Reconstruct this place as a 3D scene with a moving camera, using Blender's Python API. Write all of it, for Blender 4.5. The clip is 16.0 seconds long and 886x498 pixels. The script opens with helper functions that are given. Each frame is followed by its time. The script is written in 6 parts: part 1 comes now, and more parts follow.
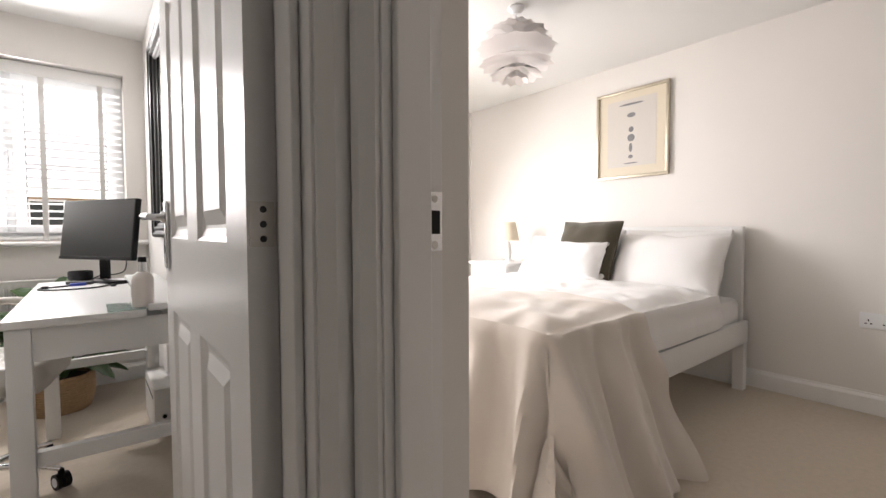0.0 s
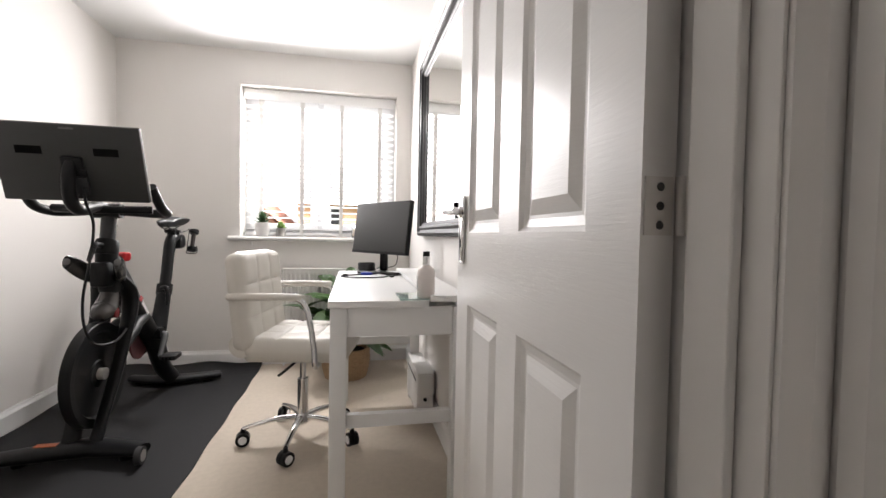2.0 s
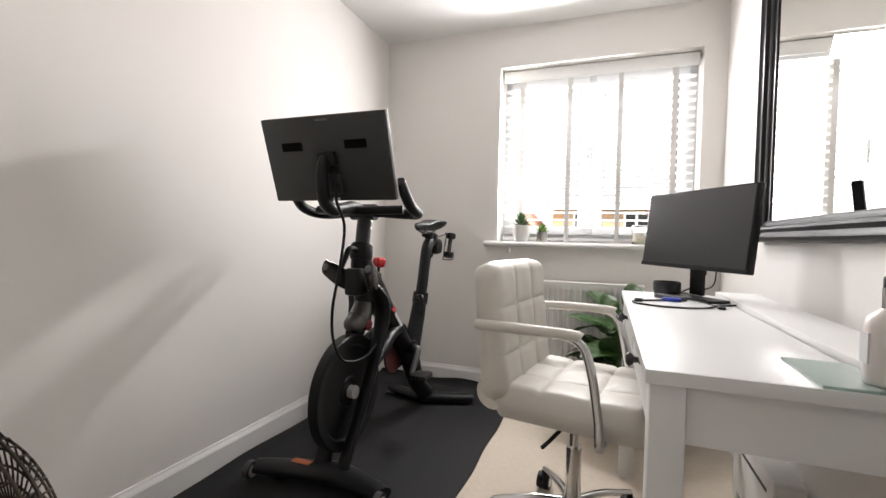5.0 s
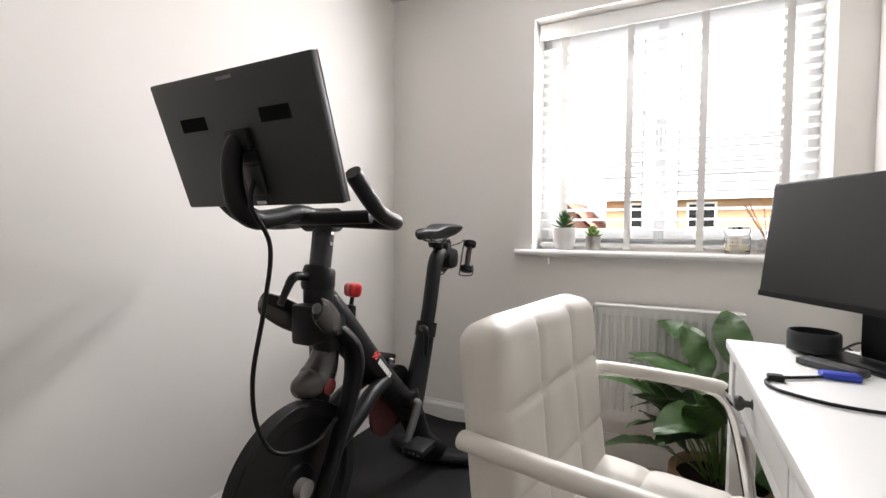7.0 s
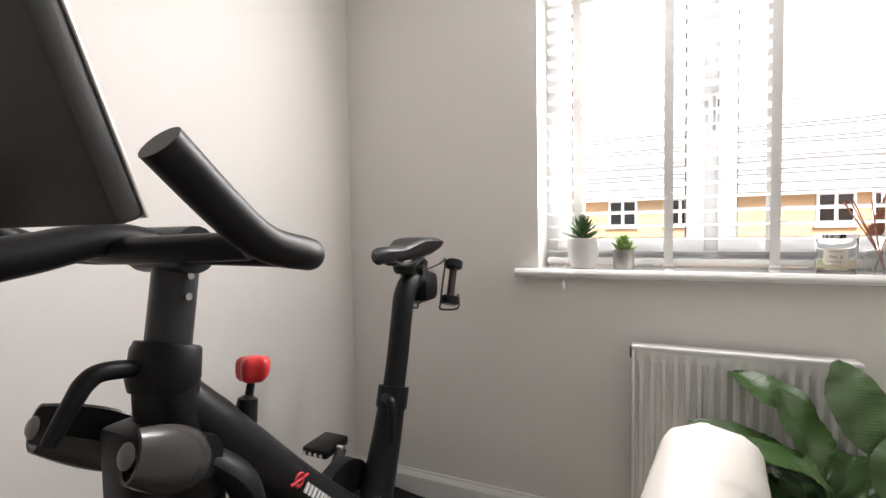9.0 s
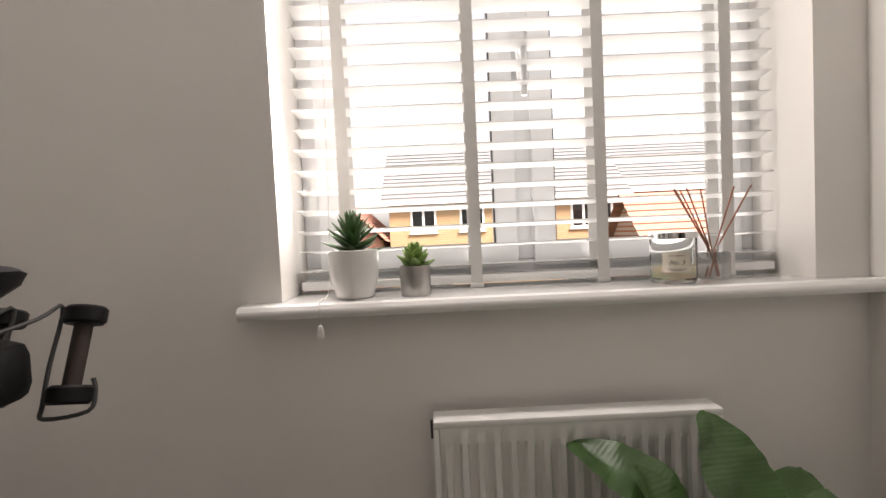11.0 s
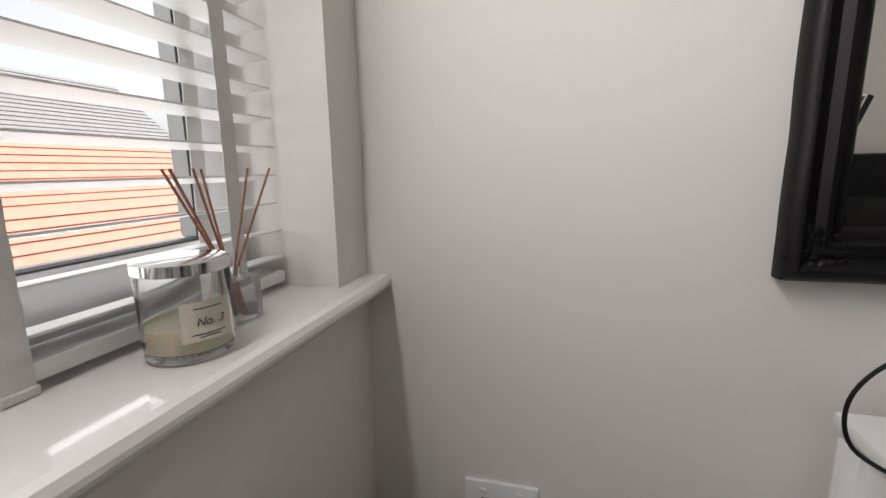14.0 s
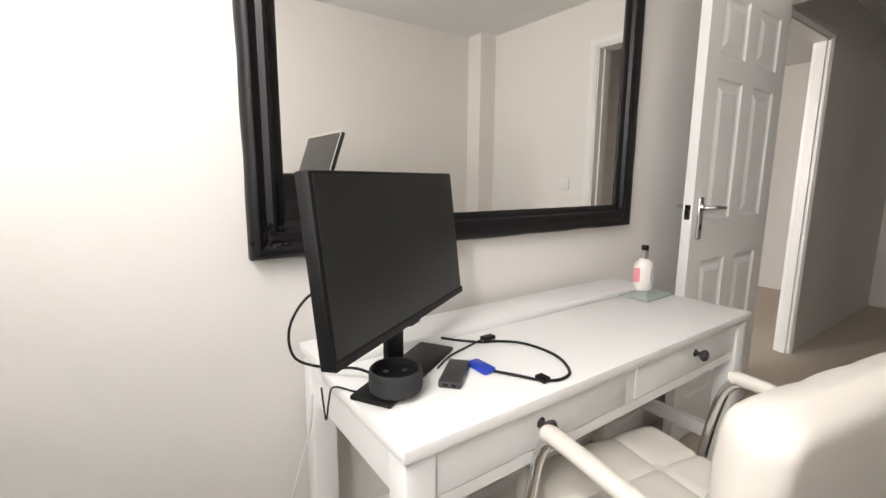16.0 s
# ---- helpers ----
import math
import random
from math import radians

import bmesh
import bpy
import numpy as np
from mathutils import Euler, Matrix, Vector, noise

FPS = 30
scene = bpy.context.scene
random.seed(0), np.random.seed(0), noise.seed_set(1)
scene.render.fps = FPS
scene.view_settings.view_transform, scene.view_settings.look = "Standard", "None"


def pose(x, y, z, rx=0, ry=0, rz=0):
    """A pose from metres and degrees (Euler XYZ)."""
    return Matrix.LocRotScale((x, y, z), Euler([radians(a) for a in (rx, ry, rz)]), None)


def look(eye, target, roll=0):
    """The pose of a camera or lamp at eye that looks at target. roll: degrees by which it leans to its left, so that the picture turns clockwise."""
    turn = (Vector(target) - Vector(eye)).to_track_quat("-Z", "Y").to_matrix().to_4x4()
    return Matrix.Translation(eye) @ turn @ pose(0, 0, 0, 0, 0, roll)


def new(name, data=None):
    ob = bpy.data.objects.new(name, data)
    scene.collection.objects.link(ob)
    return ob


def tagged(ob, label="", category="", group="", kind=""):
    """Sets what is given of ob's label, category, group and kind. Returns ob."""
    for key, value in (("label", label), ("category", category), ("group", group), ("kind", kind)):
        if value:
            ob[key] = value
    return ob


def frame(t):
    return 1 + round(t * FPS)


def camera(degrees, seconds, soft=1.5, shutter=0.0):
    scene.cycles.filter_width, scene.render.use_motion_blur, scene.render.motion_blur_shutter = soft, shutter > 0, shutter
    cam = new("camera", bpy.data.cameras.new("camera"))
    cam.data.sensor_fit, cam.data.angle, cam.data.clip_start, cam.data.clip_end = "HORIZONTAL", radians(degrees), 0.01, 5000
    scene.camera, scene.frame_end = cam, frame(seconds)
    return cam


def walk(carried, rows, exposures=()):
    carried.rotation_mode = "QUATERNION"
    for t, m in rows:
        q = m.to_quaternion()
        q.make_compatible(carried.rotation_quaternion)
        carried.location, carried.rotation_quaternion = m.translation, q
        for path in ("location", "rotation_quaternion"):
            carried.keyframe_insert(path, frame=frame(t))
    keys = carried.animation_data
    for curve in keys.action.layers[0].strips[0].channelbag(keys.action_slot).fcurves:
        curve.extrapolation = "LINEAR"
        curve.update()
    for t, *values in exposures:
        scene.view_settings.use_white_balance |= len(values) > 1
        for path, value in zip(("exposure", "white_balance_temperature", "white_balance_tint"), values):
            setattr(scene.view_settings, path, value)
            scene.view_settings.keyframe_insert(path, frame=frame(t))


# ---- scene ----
cam = camera(90.1, 16.0)
PATH = [
    (0, (1.732, 0.353, 1.009), (2.979, 1.914, 0.926), -0.2),
    (0.5, (1.696, 0.381, 1.011), (2.772, 2.064, 0.935), 0.1),
    (1, (1.665, 0.413, 1.002), (2.529, 2.216, 0.935), 0.5),
    (1.5, (1.633, 0.468, 0.995), (2.268, 2.363, 0.931), 0.8),
    (2, (1.61, 0.556, 0.985), (2.011, 2.514, 0.923), 1.1),
    (2.5, (1.584, 0.659, 0.975), (1.768, 2.65, 0.924), 1.1),
    (3, (1.533, 0.743, 0.994), (1.526, 2.742, 0.933), 1.4),
    (3.5, (1.512, 0.852, 0.992), (1.302, 2.84, 0.931), 1.6),
    (4, (1.517, 0.985, 0.994), (1.115, 2.943, 0.927), 1.6),
    (4.5, (1.51, 1.107, 0.992), (0.936, 3.022, 0.925), 1.6),
    (5, (1.467, 1.239, 0.972), (0.772, 3.114, 0.916), 1.3),
    (7.5, (1.373, 2.055, 1.068), (0.453, 3.829, 0.974), -0.1),
    (8, (1.345, 2.195, 1.087), (0.411, 3.961, 0.987), -0.5),
    (8.7, (1.215, 2.36, 1.09), (0.345, 4.16, 1.0), -0.8),
    (9.3, (1.062, 2.54, 1.088), (0.342, 4.405, 1.011), -1.1),
    (9.9, (1.035, 2.74, 1.083), (0.545, 4.68, 1.023), -1.4),
    (10.5, (1.115, 2.958, 1.078), (0.84, 4.938, 1.034), -1.7),
    (11, (1.136, 3.097, 1.083), (1.156, 5.096, 1.009), -2.6),
    (11.5, (1.153, 3.242, 1.102), (1.522, 5.204, 0.978), -3.1),
    (12, (1.206, 3.39, 1.118), (1.922, 5.247, 0.914), -3.8),
    (12.5, (1.276, 3.505, 1.109), (2.336, 5.182, 0.854), -3.7),
    (13, (1.291, 3.586, 1.081), (2.74, 4.949, 0.872), -4.1),
    (13.5, (1.299, 3.631, 1.117), (3.037, 4.577, 0.827), -2.9),
    (14, (1.262, 3.654, 1.152), (3.161, 4.169, 0.795), -1.0),
    (14.5, (1.202, 3.667, 1.155), (3.17, 3.659, 0.798), -0.4),
    (15, (1.139, 3.647, 1.156), (3.057, 3.188, 0.823), 0.1),
    (15.5, (1.078, 3.606, 1.151), (2.868, 2.773, 0.831), -0.0),
    (16, (1.023, 3.54, 1.158), (2.632, 2.396, 0.838), 0.4),
]
# seconds, stops, kelvin, tint
EXPOSURES = [(0, 2.3, 6650, 14), (1.5, 2.57, 6550, 14), (3.5, 2.44, 6580, 13), (5, 2.42, 6580, 13), (7.5, 2.38, 6450, 13), (8.2, 2.38, 6420, 13), (10.5, 1.78, 7150, 15), (11, 1.6, 7100, 16),
             (12, 0.95, 7000, 15), (12.5, 0.9, 6700, 15), (13.5, 0.85, 6600, 14), (14.5, 1.43, 6750, 12), (15, 1.63, 6950, 13), (15.5, 2.03, 6950, 13), (16, 2.2, 6800, 12)]
walk(cam, [(t, look(eye, target, roll)) for t, eye, target, roll in PATH], EXPOSURES)

# ---------------------------------------------------------------- numbers
H = 2.30            # ceiling
XW, XE = 0.0, 2.05  # study, west and east walls
YS, YN = 0.965, 4.025   # study, south and north walls
WX0, WX1, WZ0, WZ1 = 0.803, 1.935, 0.952, 2.05   # study window opening
DX0, DX1, DH = 1.165, 1.930, 1.99                # study door opening
BXE = 5.05          # bedroom east wall
LW = 0.84           # landing face of the study wall

# ---------------------------------------------------------------- world and light
world = bpy.data.worlds.new("sky")
scene.world = world
world.use_nodes = True
wn = world.node_tree
sky = wn.nodes.new("ShaderNodeTexSky")
sky.sky_type = "NISHITA"
sky.sun_disc = False
sky.sun_elevation = radians(48)
sky.sun_rotation = radians(120)
sky.dust_density = 3.0
hsv = wn.nodes.new("ShaderNodeHueSaturation")
hsv.inputs["Saturation"].default_value = 0.25
wn.links.new(sky.outputs[0], hsv.inputs["Color"])
wn.links.new(hsv.outputs[0], wn.nodes["Background"].inputs[0])
wn.nodes["Background"].inputs[1].default_value = 0.12
sun_data = bpy.data.lights.new("sun", "SUN")
sun_data.energy = 3.6
sun_data.angle = radians(20)
sun_data.color = (1.0, 0.96, 0.9)
sun = new("sun", sun_data)
sun.matrix_world = look((10, -12, 20), (0, 0, 0))


def window_lamp(name, x0, x1, z0, z1, y, watts, tilt, spread=180):
    """An added area lamp in a window's opening, standing in for sky light, shining into the room."""
    data = bpy.data.lights.new(name, "AREA")
    data.shape, data.size, data.size_y, data.energy = "RECTANGLE", x1 - x0, z1 - z0, watts
    data.color = (1.0, 0.99, 0.985)
    data.spread = radians(spread)
    ob = new(name, data)
    ob.matrix_world = pose((x0 + x1) / 2, y, (z0 + z1) / 2, 90 - tilt, 0, 180)
    return ob


window_lamp("study_skylight", WX0 + 0.03, WX1 - 0.03, WZ0 + 0.06, WZ1 - 0.07, 4.186, 2.4, 0)
# two added fill strips on the room side of the blind, no real fittings
window_lamp("study_fill_head", WX0 + 0.03, 1.56, 1.93, 2.04, 4.07, 4.4, 26, 168)
window_lamp("study_fill_side", WX0 + 0.012, WX0 + 0.085, 1.16, 1.92, 4.075, 2.2, 8, 170)
window_lamp("bedroom_skylight", 2.6, 3.75, 0.95, 2.05, 3.985, 17.0, 32, 165)


# ---------------------------------------------------------------- mesh helpers
def box(bm, x0, x1, y0, y1, z0, z1, bevel=0.0, seg=2):
    r = bmesh.ops.create_cube(bm, size=1.0)
    vs = r["verts"]
    for v in vs:
        v.co = Vector((x0 + (v.co.x + 0.5) * (x1 - x0), y0 + (v.co.y + 0.5) * (y1 - y0), z0 + (v.co.z + 0.5) * (z1 - z0)))
    if bevel > 0:
        es = list({e for v in vs for e in v.link_edges})
        bmesh.ops.bevel(bm, geom=es, offset=bevel, segments=seg, affect="EDGES", profile=0.5)
    return bm


def boxes(*rows, bevel=0.0):
    bm = bmesh.new()
    for r in rows:
        box(bm, *r, bevel=bevel)
    return bm


def sweep(bm, pts, r, n=10, round_it=0, closed=False, flat=1.0):
    """A tube along points; r a number or one number a point; round_it: curve steps between points."""
    P = [Vector(p) for p in pts]
    R = list(r) if isinstance(r, (list, tuple)) else [r] * len(P)
    if round_it:
        Q, S = [], []
        m = len(P)
        for i in range(m if closed else m - 1):
            if closed:
                a, b, c, d = P[(i - 1) % m], P[i], P[(i + 1) % m], P[(i + 2) % m]
            else:
                a, b, c, d = P[max(i - 1, 0)], P[i], P[i + 1], P[min(i + 2, m - 1)]
            for k in range(round_it):
                t = k / round_it
                Q.append(0.5 * ((2 * b) + (c - a) * t + (2 * a - 5 * b + 4 * c - d) * t * t + (3 * b - a - 3 * c + d) * t ** 3))
                S.append(R[i] + (R[(i + 1) % m] - R[i]) * t)
        if not closed:
            Q.append(P[-1])
            S.append(R[-1])
        P, R = Q, S
    m = len(P)
    up = None
    rings = []
    for i in range(m):
        d = (P[(i + 1) % m] - P[i - 1]) if closed else (P[min(i + 1, m - 1)] - P[max(i - 1, 0)])
        d.normalize()
        if up is None:
            up = Vector((0, 0, 1)) if abs(d.z) < 0.9 else Vector((1, 0, 0))
        side = d.cross(up).normalized()
        up = side.cross(d).normalized()
        rings.append([bm.verts.new(P[i] + (side * math.cos(2 * math.pi * k / n) + up * flat * math.sin(2 * math.pi * k / n)) * R[i]) for k in range(n)])
    for i in range(m if closed else m - 1):
        a, b = rings[i], rings[(i + 1) % m]
        for k in range(n):
            bm.faces.new((a[k], a[(k + 1) % n], b[(k + 1) % n], b[k]))
    if not closed:
        bm.faces.new(rings[0][::-1])
        bm.faces.new(rings[-1])
    return bm


def tube(*args, **kw):
    return sweep(bmesh.new(), *args, **kw)


def lathe(profile, n=24, m=None):
    """A turned shape from (radius, height) pairs, about z, then placed by the matrix m."""
    bm = bmesh.new()
    rings = []
    for r, z in profile:
        if r < 1e-5:
            rings.append([bm.verts.new((0, 0, z))])
        else:
            rings.append([bm.verts.new((r * math.cos(2 * math.pi * k / n), r * math.sin(2 * math.pi * k / n), z)) for k in range(n)])
    for a, b in zip(rings, rings[1:]):
        for k in range(n):
            j = (k + 1) % n
            if len(a) == 1 and len(b) > 1:
                bm.faces.new((a[0], b[j], b[k]))
            elif len(b) == 1 and len(a) > 1:
                bm.faces.new((a[k], a[j], b[0]))
            elif len(a) > 1:
                bm.faces.new((a[k], a[j], b[j], b[k]))
    if m is not None:
        bm.transform(m)
    bmesh.ops.recalc_face_normals(bm, faces=bm.faces)
    return bm


def prism(outline, depth, m=None, bevel=0.0):
    """A plate: an outline of (x, y) pairs pushed up by depth along z, then placed by m."""
    bm = bmesh.new()
    f = bm.faces.new([bm.verts.new((x, y, 0)) for x, y in outline])
    r = bmesh.ops.extrude_face_region(bm, geom=[f])
    for v in r["geom"]:
        if isinstance(v, bmesh.types.BMVert):
            v.co.z += depth
    bmesh.ops.recalc_face_normals(bm, faces=bm.faces)
    if bevel:
        bmesh.ops.bevel(bm, geom=list(bm.edges), offset=bevel, segments=2, affect="EDGES", profile=0.5)
    if m is not None:
        bm.transform(m)
    return bm


def cushion(sx, sy, sz, n=12, crown=1.0, seed=0, wrinkle=0.0):
    """A stuffed pad, centred, with full sides and pinched corners."""
    bm = bmesh.new()
    bmesh.ops.create_cube(bm, size=2.0)
    bmesh.ops.subdivide_edges(bm, edges=list(bm.edges), cuts=n, use_grid_fill=True)
    for v in bm.verts:
        x, y, z = v.co
        k = (1 - abs(x) ** 2.6) * (1 - abs(y) ** 2.6)
        t = (0.16 + 0.84 * max(k, 0) ** 0.5) if crown else 1
        pin = 1 - 0.05 * (1 - abs(y)) * abs(x) - 0.0
        v.co = Vector((x * sx / 2 * (1 - 0.05 * (1 - y * y)), y * sy / 2 * (1 - 0.05 * (1 - x * x)), z * sz / 2 * t * pin))
        if wrinkle:
            v.co += Vector(noise.noise_vector(Vector((x * 2.3 + seed, y * 2.3, z)))) * wrinkle
            v.co.z += math.copysign(wrinkle, z) * 0.7 * (1 - abs(noise.noise(Vector((x * 1.6 + y * 2.2 + seed, y * 3.4 - x * 1.2, seed)))) * 3.0) * t
    return bm


def part(name, bm, material, parent=None, label="", smooth=False):
    me = bpy.data.meshes.new(name)
    bm.normal_update()
    if smooth:
        for f in bm.faces:
            f.smooth = True
        for e in bm.edges:
            if len(e.link_faces) == 2 and e.calc_face_angle(0) > 0.7:
                e.smooth = False
    bm.to_mesh(me)
    bm.free()
    if material:
        me.materials.append(material)
    ob = new(name, me)
    if parent:
        ob.parent = parent
    if label:
        ob["label"] = label
    return ob


def thing(name, label, category, group="", at=None):
    ob = new(name)
    ob.empty_display_size = 0.1
    if at is not None:
        ob.matrix_world = at
    return tagged(ob, label, category, group)


# ---------------------------------------------------------------- materials
def mat(name, color, rough=0.6, metal=0.0, bump=0.0, scale=200.0, vary=0.04, vscale=3.0, **more):
    m = bpy.data.materials.new(name)
    m.use_nodes = True
    t = m.node_tree
    b = t.nodes["Principled BSDF"]
    b.inputs["Roughness"].default_value = rough
    b.inputs["Metallic"].default_value = metal
    tc = t.nodes.new("ShaderNodeTexCoord")
    if vary > 0:
        n = t.nodes.new("ShaderNodeTexNoise")
        n.inputs["Scale"].default_value = vscale
        n.inputs["Detail"].default_value = 6.0
        t.links.new(tc.outputs["Object"], n.inputs["Vector"])
        ramp = t.nodes.new("ShaderNodeMix")
        ramp.data_type = "RGBA"
        lo = tuple(c * (1 - vary) for c in color)
        hi = tuple(min(1.0, c * (1 + vary)) for c in color)
        ramp.inputs[6].default_value = (*lo, 1)
        ramp.inputs[7].default_value = (*hi, 1)
        t.links.new(n.outputs["Fac"], ramp.inputs[0])
        t.links.new(ramp.outputs[2], b.inputs["Base Color"])
    else:
        b.inputs["Base Color"].default_value = (*color, 1)
    if bump > 0:
        n2 = t.nodes.new("ShaderNodeTexNoise")
        n2.inputs["Scale"].default_value = scale
        n2.inputs["Detail"].default_value = 4.0
        t.links.new(tc.outputs["Object"], n2.inputs["Vector"])
        bp = t.nodes.new("ShaderNodeBump")
        bp.inputs["Strength"].default_value = bump
        bp.inputs["Distance"].default_value = 0.002
        t.links.new(n2.outputs["Fac"], bp.inputs["Height"])
        t.links.new(bp.outputs[0], b.inputs["Normal"])
    for k, v in more.items():
        b.inputs[k.replace("_", " ")].default_value = v
    return m


PAINT = mat("wall_paint", (0.78, 0.755, 0.725), 0.75, bump=0.08, scale=350, vary=0.015)
CEIL = mat("ceiling_paint", (0.8, 0.8, 0.79), 0.9, bump=0.05, scale=300, vary=0.01)
GLOSS = mat("gloss_white_paint", (0.82, 0.813, 0.8), 0.36, bump=0.03, scale=60, vary=0.015)
CARPET = mat("cream_carpet", (0.6, 0.525, 0.435), 1.0, bump=0.9, scale=450, vary=0.10, vscale=40)
BLACK = mat("black_plastic", (0.008, 0.008, 0.0085), 0.42, vary=0.1, Specular_IOR_Level=0.2)
WHITE = mat("white_lacquer", (0.8, 0.8, 0.79), 0.35, vary=0.01)
LEATHER = mat("white_leather", (0.67, 0.64, 0.585), 0.42, bump=0.12, scale=500, vary=0.02)
MATB = mat("black_rubber", (0.013, 0.013, 0.014), 0.7, bump=0.3, scale=600, vary=0.1, Specular_IOR_Level=0.25)
MIRROR = mat("mirror", (0.92, 0.92, 0.90), 0.0, 1.0, vary=0)
LINEN = mat("linen", (0.8, 0.79, 0.78), 0.9, bump=0.35, scale=28, vary=0.02)
THROW = mat("throw", (0.68, 0.62, 0.56), 0.95, bump=0.5, scale=380, vary=0.05, vscale=6, Sheen_Weight=0.3)

CHROME = mat("chrome", (0.72, 0.72, 0.72), 0.12, 1.0, vary=0.03, vscale=30)
STEEL = mat("satin_steel", (0.62, 0.6, 0.57), 0.42, 0.55, vary=0.06, vscale=60)
HINGE = mat("hinge_steel", (0.7, 0.675, 0.64), 0.42, 0.2, vary=0.08, vscale=60)
DARKMETAL = mat("dark_metal", (0.05, 0.05, 0.05), 0.45, 0.3, vary=0.1)
GLOSS2 = mat("sill_gloss_paint", (0.8, 0.79, 0.775), 0.06, bump=0.012, scale=25, vary=0.01, Coat_Weight=0.6, Coat_Roughness=0.04)
UPVC = mat("white_plastic", (0.8, 0.81, 0.82), 0.3, vary=0.01)
BLINDW = mat("blind_white", (0.8, 0.8, 0.79), 0.4, bump=0.04, scale=120, vary=0.015)
TAPE = mat("cloth_tape", (0.66, 0.65, 0.63), 0.95, bump=0.4, scale=900, vary=0.04, vscale=80)
GLASS = mat("window_glass", (1, 1, 1), 0.0, vary=0, Transmission_Weight=1.0, IOR=1.02)
CLEAR = mat("clear_glass", (0.98, 0.99, 0.985), 0.02, vary=0, Transmission_Weight=1.0, IOR=1.35)
GREENGLASS = mat("green_edged_glass", (0.72, 0.86, 0.8), 0.03, vary=0, Transmission_Weight=0.7, IOR=1.45)
BIKE = mat("bike_matt_black", (0.009, 0.0095, 0.0105), 0.38, bump=0.08, scale=700, vary=0.15, vscale=12, Specular_IOR_Level=0.22)
BIKEG = mat("bike_graphite", (0.026, 0.027, 0.03), 0.35, 0.2, vary=0.1, vscale=10)
SCREEN = mat("screen_glass", (0.008, 0.009, 0.009), 0.12, vary=0)
SCREENM = mat("monitor_panel", (0.012, 0.013, 0.0125), 0.34, vary=0.05)
RED = mat("red_plastic", (0.62, 0.02, 0.025), 0.3, vary=0.05)
REDPRINT = mat("red_print", (0.55, 0.03, 0.04), 0.5, vary=0.05)
WHITEPRINT = mat("white_print", (0.75, 0.75, 0.75), 0.5, vary=0)
HOLDER = mat("smoked_holder_plastic", (0.045, 0.044, 0.043), 0.25, vary=0.1)
SMOKE = mat("grey_moulding", (0.10, 0.098, 0.095), 0.3, vary=0.08)
FRAMEB = mat("black_carved_frame", (0.007, 0.0065, 0.007), 0.38, bump=0.3, scale=45, vary=0.2, vscale=20, Specular_IOR_Level=0.22)
CERAMIC = mat("white_ceramic", (0.78, 0.77, 0.75), 0.25, vary=0.02)
FOILPOT = mat("brushed_pot", (0.42, 0.41, 0.39), 0.3, 0.9, vary=0.2, vscale=25)
SUCC = mat("succulent_dark", (0.05, 0.11, 0.035), 0.45, vary=0.35, vscale=35)
SUCC2 = mat("succulent_pale", (0.18, 0.30, 0.07), 0.45, vary=0.25, vscale=35)
LEAFG = mat("lily_leaf", (0.036, 0.082, 0.02), 0.36, bump=0.25, scale=60, vary=0.35, vscale=14)


def veined(m):
    """Fine side veins across the leaf, as relief."""
    t = m.node_tree
    b = t.nodes["Principled BSDF"]
    tc = t.nodes.new("ShaderNodeTexCoord")
    wv = t.nodes.new("ShaderNodeTexWave")
    wv.inputs["Scale"].default_value = 40.0
    wv.inputs["Distortion"].default_value = 1.5
    t.links.new(tc.outputs["Object"], wv.inputs["Vector"])
    bp = t.nodes.new("ShaderNodeBump")
    bp.inputs["Strength"].default_value = 0.12
    bp.inputs["Distance"].default_value = 0.002
    t.links.new(wv.outputs["Fac"], bp.inputs["Height"])
    t.links.new(bp.outputs[0], b.inputs["Normal"])
    return m


LEAFG = veined(LEAFG)
STALK = mat("lily_stalk", (0.09, 0.16, 0.04), 0.5, vary=0.2)
BASKET = mat("seagrass_weave", (0.42, 0.28, 0.16), 0.85, bump=0.6, scale=90, vary=0.25, vscale=60)
SOIL = mat("soil", (0.03, 0.02, 0.014), 1.0, bump=0.8, scale=120, vary=0.3)
WAX = mat("cream_wax", (0.72, 0.66, 0.48), 0.5, vary=0.03, Subsurface_Weight=0.3)
LABEL = mat("cream_label", (0.68, 0.63, 0.54), 0.6, vary=0.03)
INK = mat("ink", (0.06, 0.05, 0.045), 0.7, vary=0)
REED = mat("reed", (0.33, 0.14, 0.09), 0.8, bump=0.3, scale=400, vary=0.2, vscale=60)
BLUE = mat("blue_plug", (0.02, 0.05, 0.42), 0.4, vary=0.05)
LOTION = mat("pale_pink_liquid", (0.8, 0.74, 0.71), 0.35, vary=0.02)
PINK = mat("pink_label", (0.75, 0.28, 0.32), 0.5, vary=0.05)
OLIVE = mat("olive_velvet", (0.055, 0.045, 0.026), 0.9, bump=0.2, scale=300, vary=0.15, Sheen_Weight=0.3)
SHADE = mat("lamp_shade", (0.72, 0.64, 0.5), 0.9, vary=0.03)
SILVERF = mat("silver_gilt_frame", (0.5, 0.45, 0.36), 0.35, 0.7, vary=0.15, vscale=30)
MOUNT = mat("cream_mount", (0.66, 0.6, 0.48), 0.8, vary=0.02)
PALEINK = mat("pale_ink", (0.2, 0.2, 0.21), 0.8, vary=0.2, vscale=40)
PAPER = mat("print_paper", (0.6, 0.57, 0.53), 0.8, vary=0.03)
FANWIRE = mat("fan_wire", (0.05, 0.04, 0.03), 0.3, 0.8, vary=0.1)
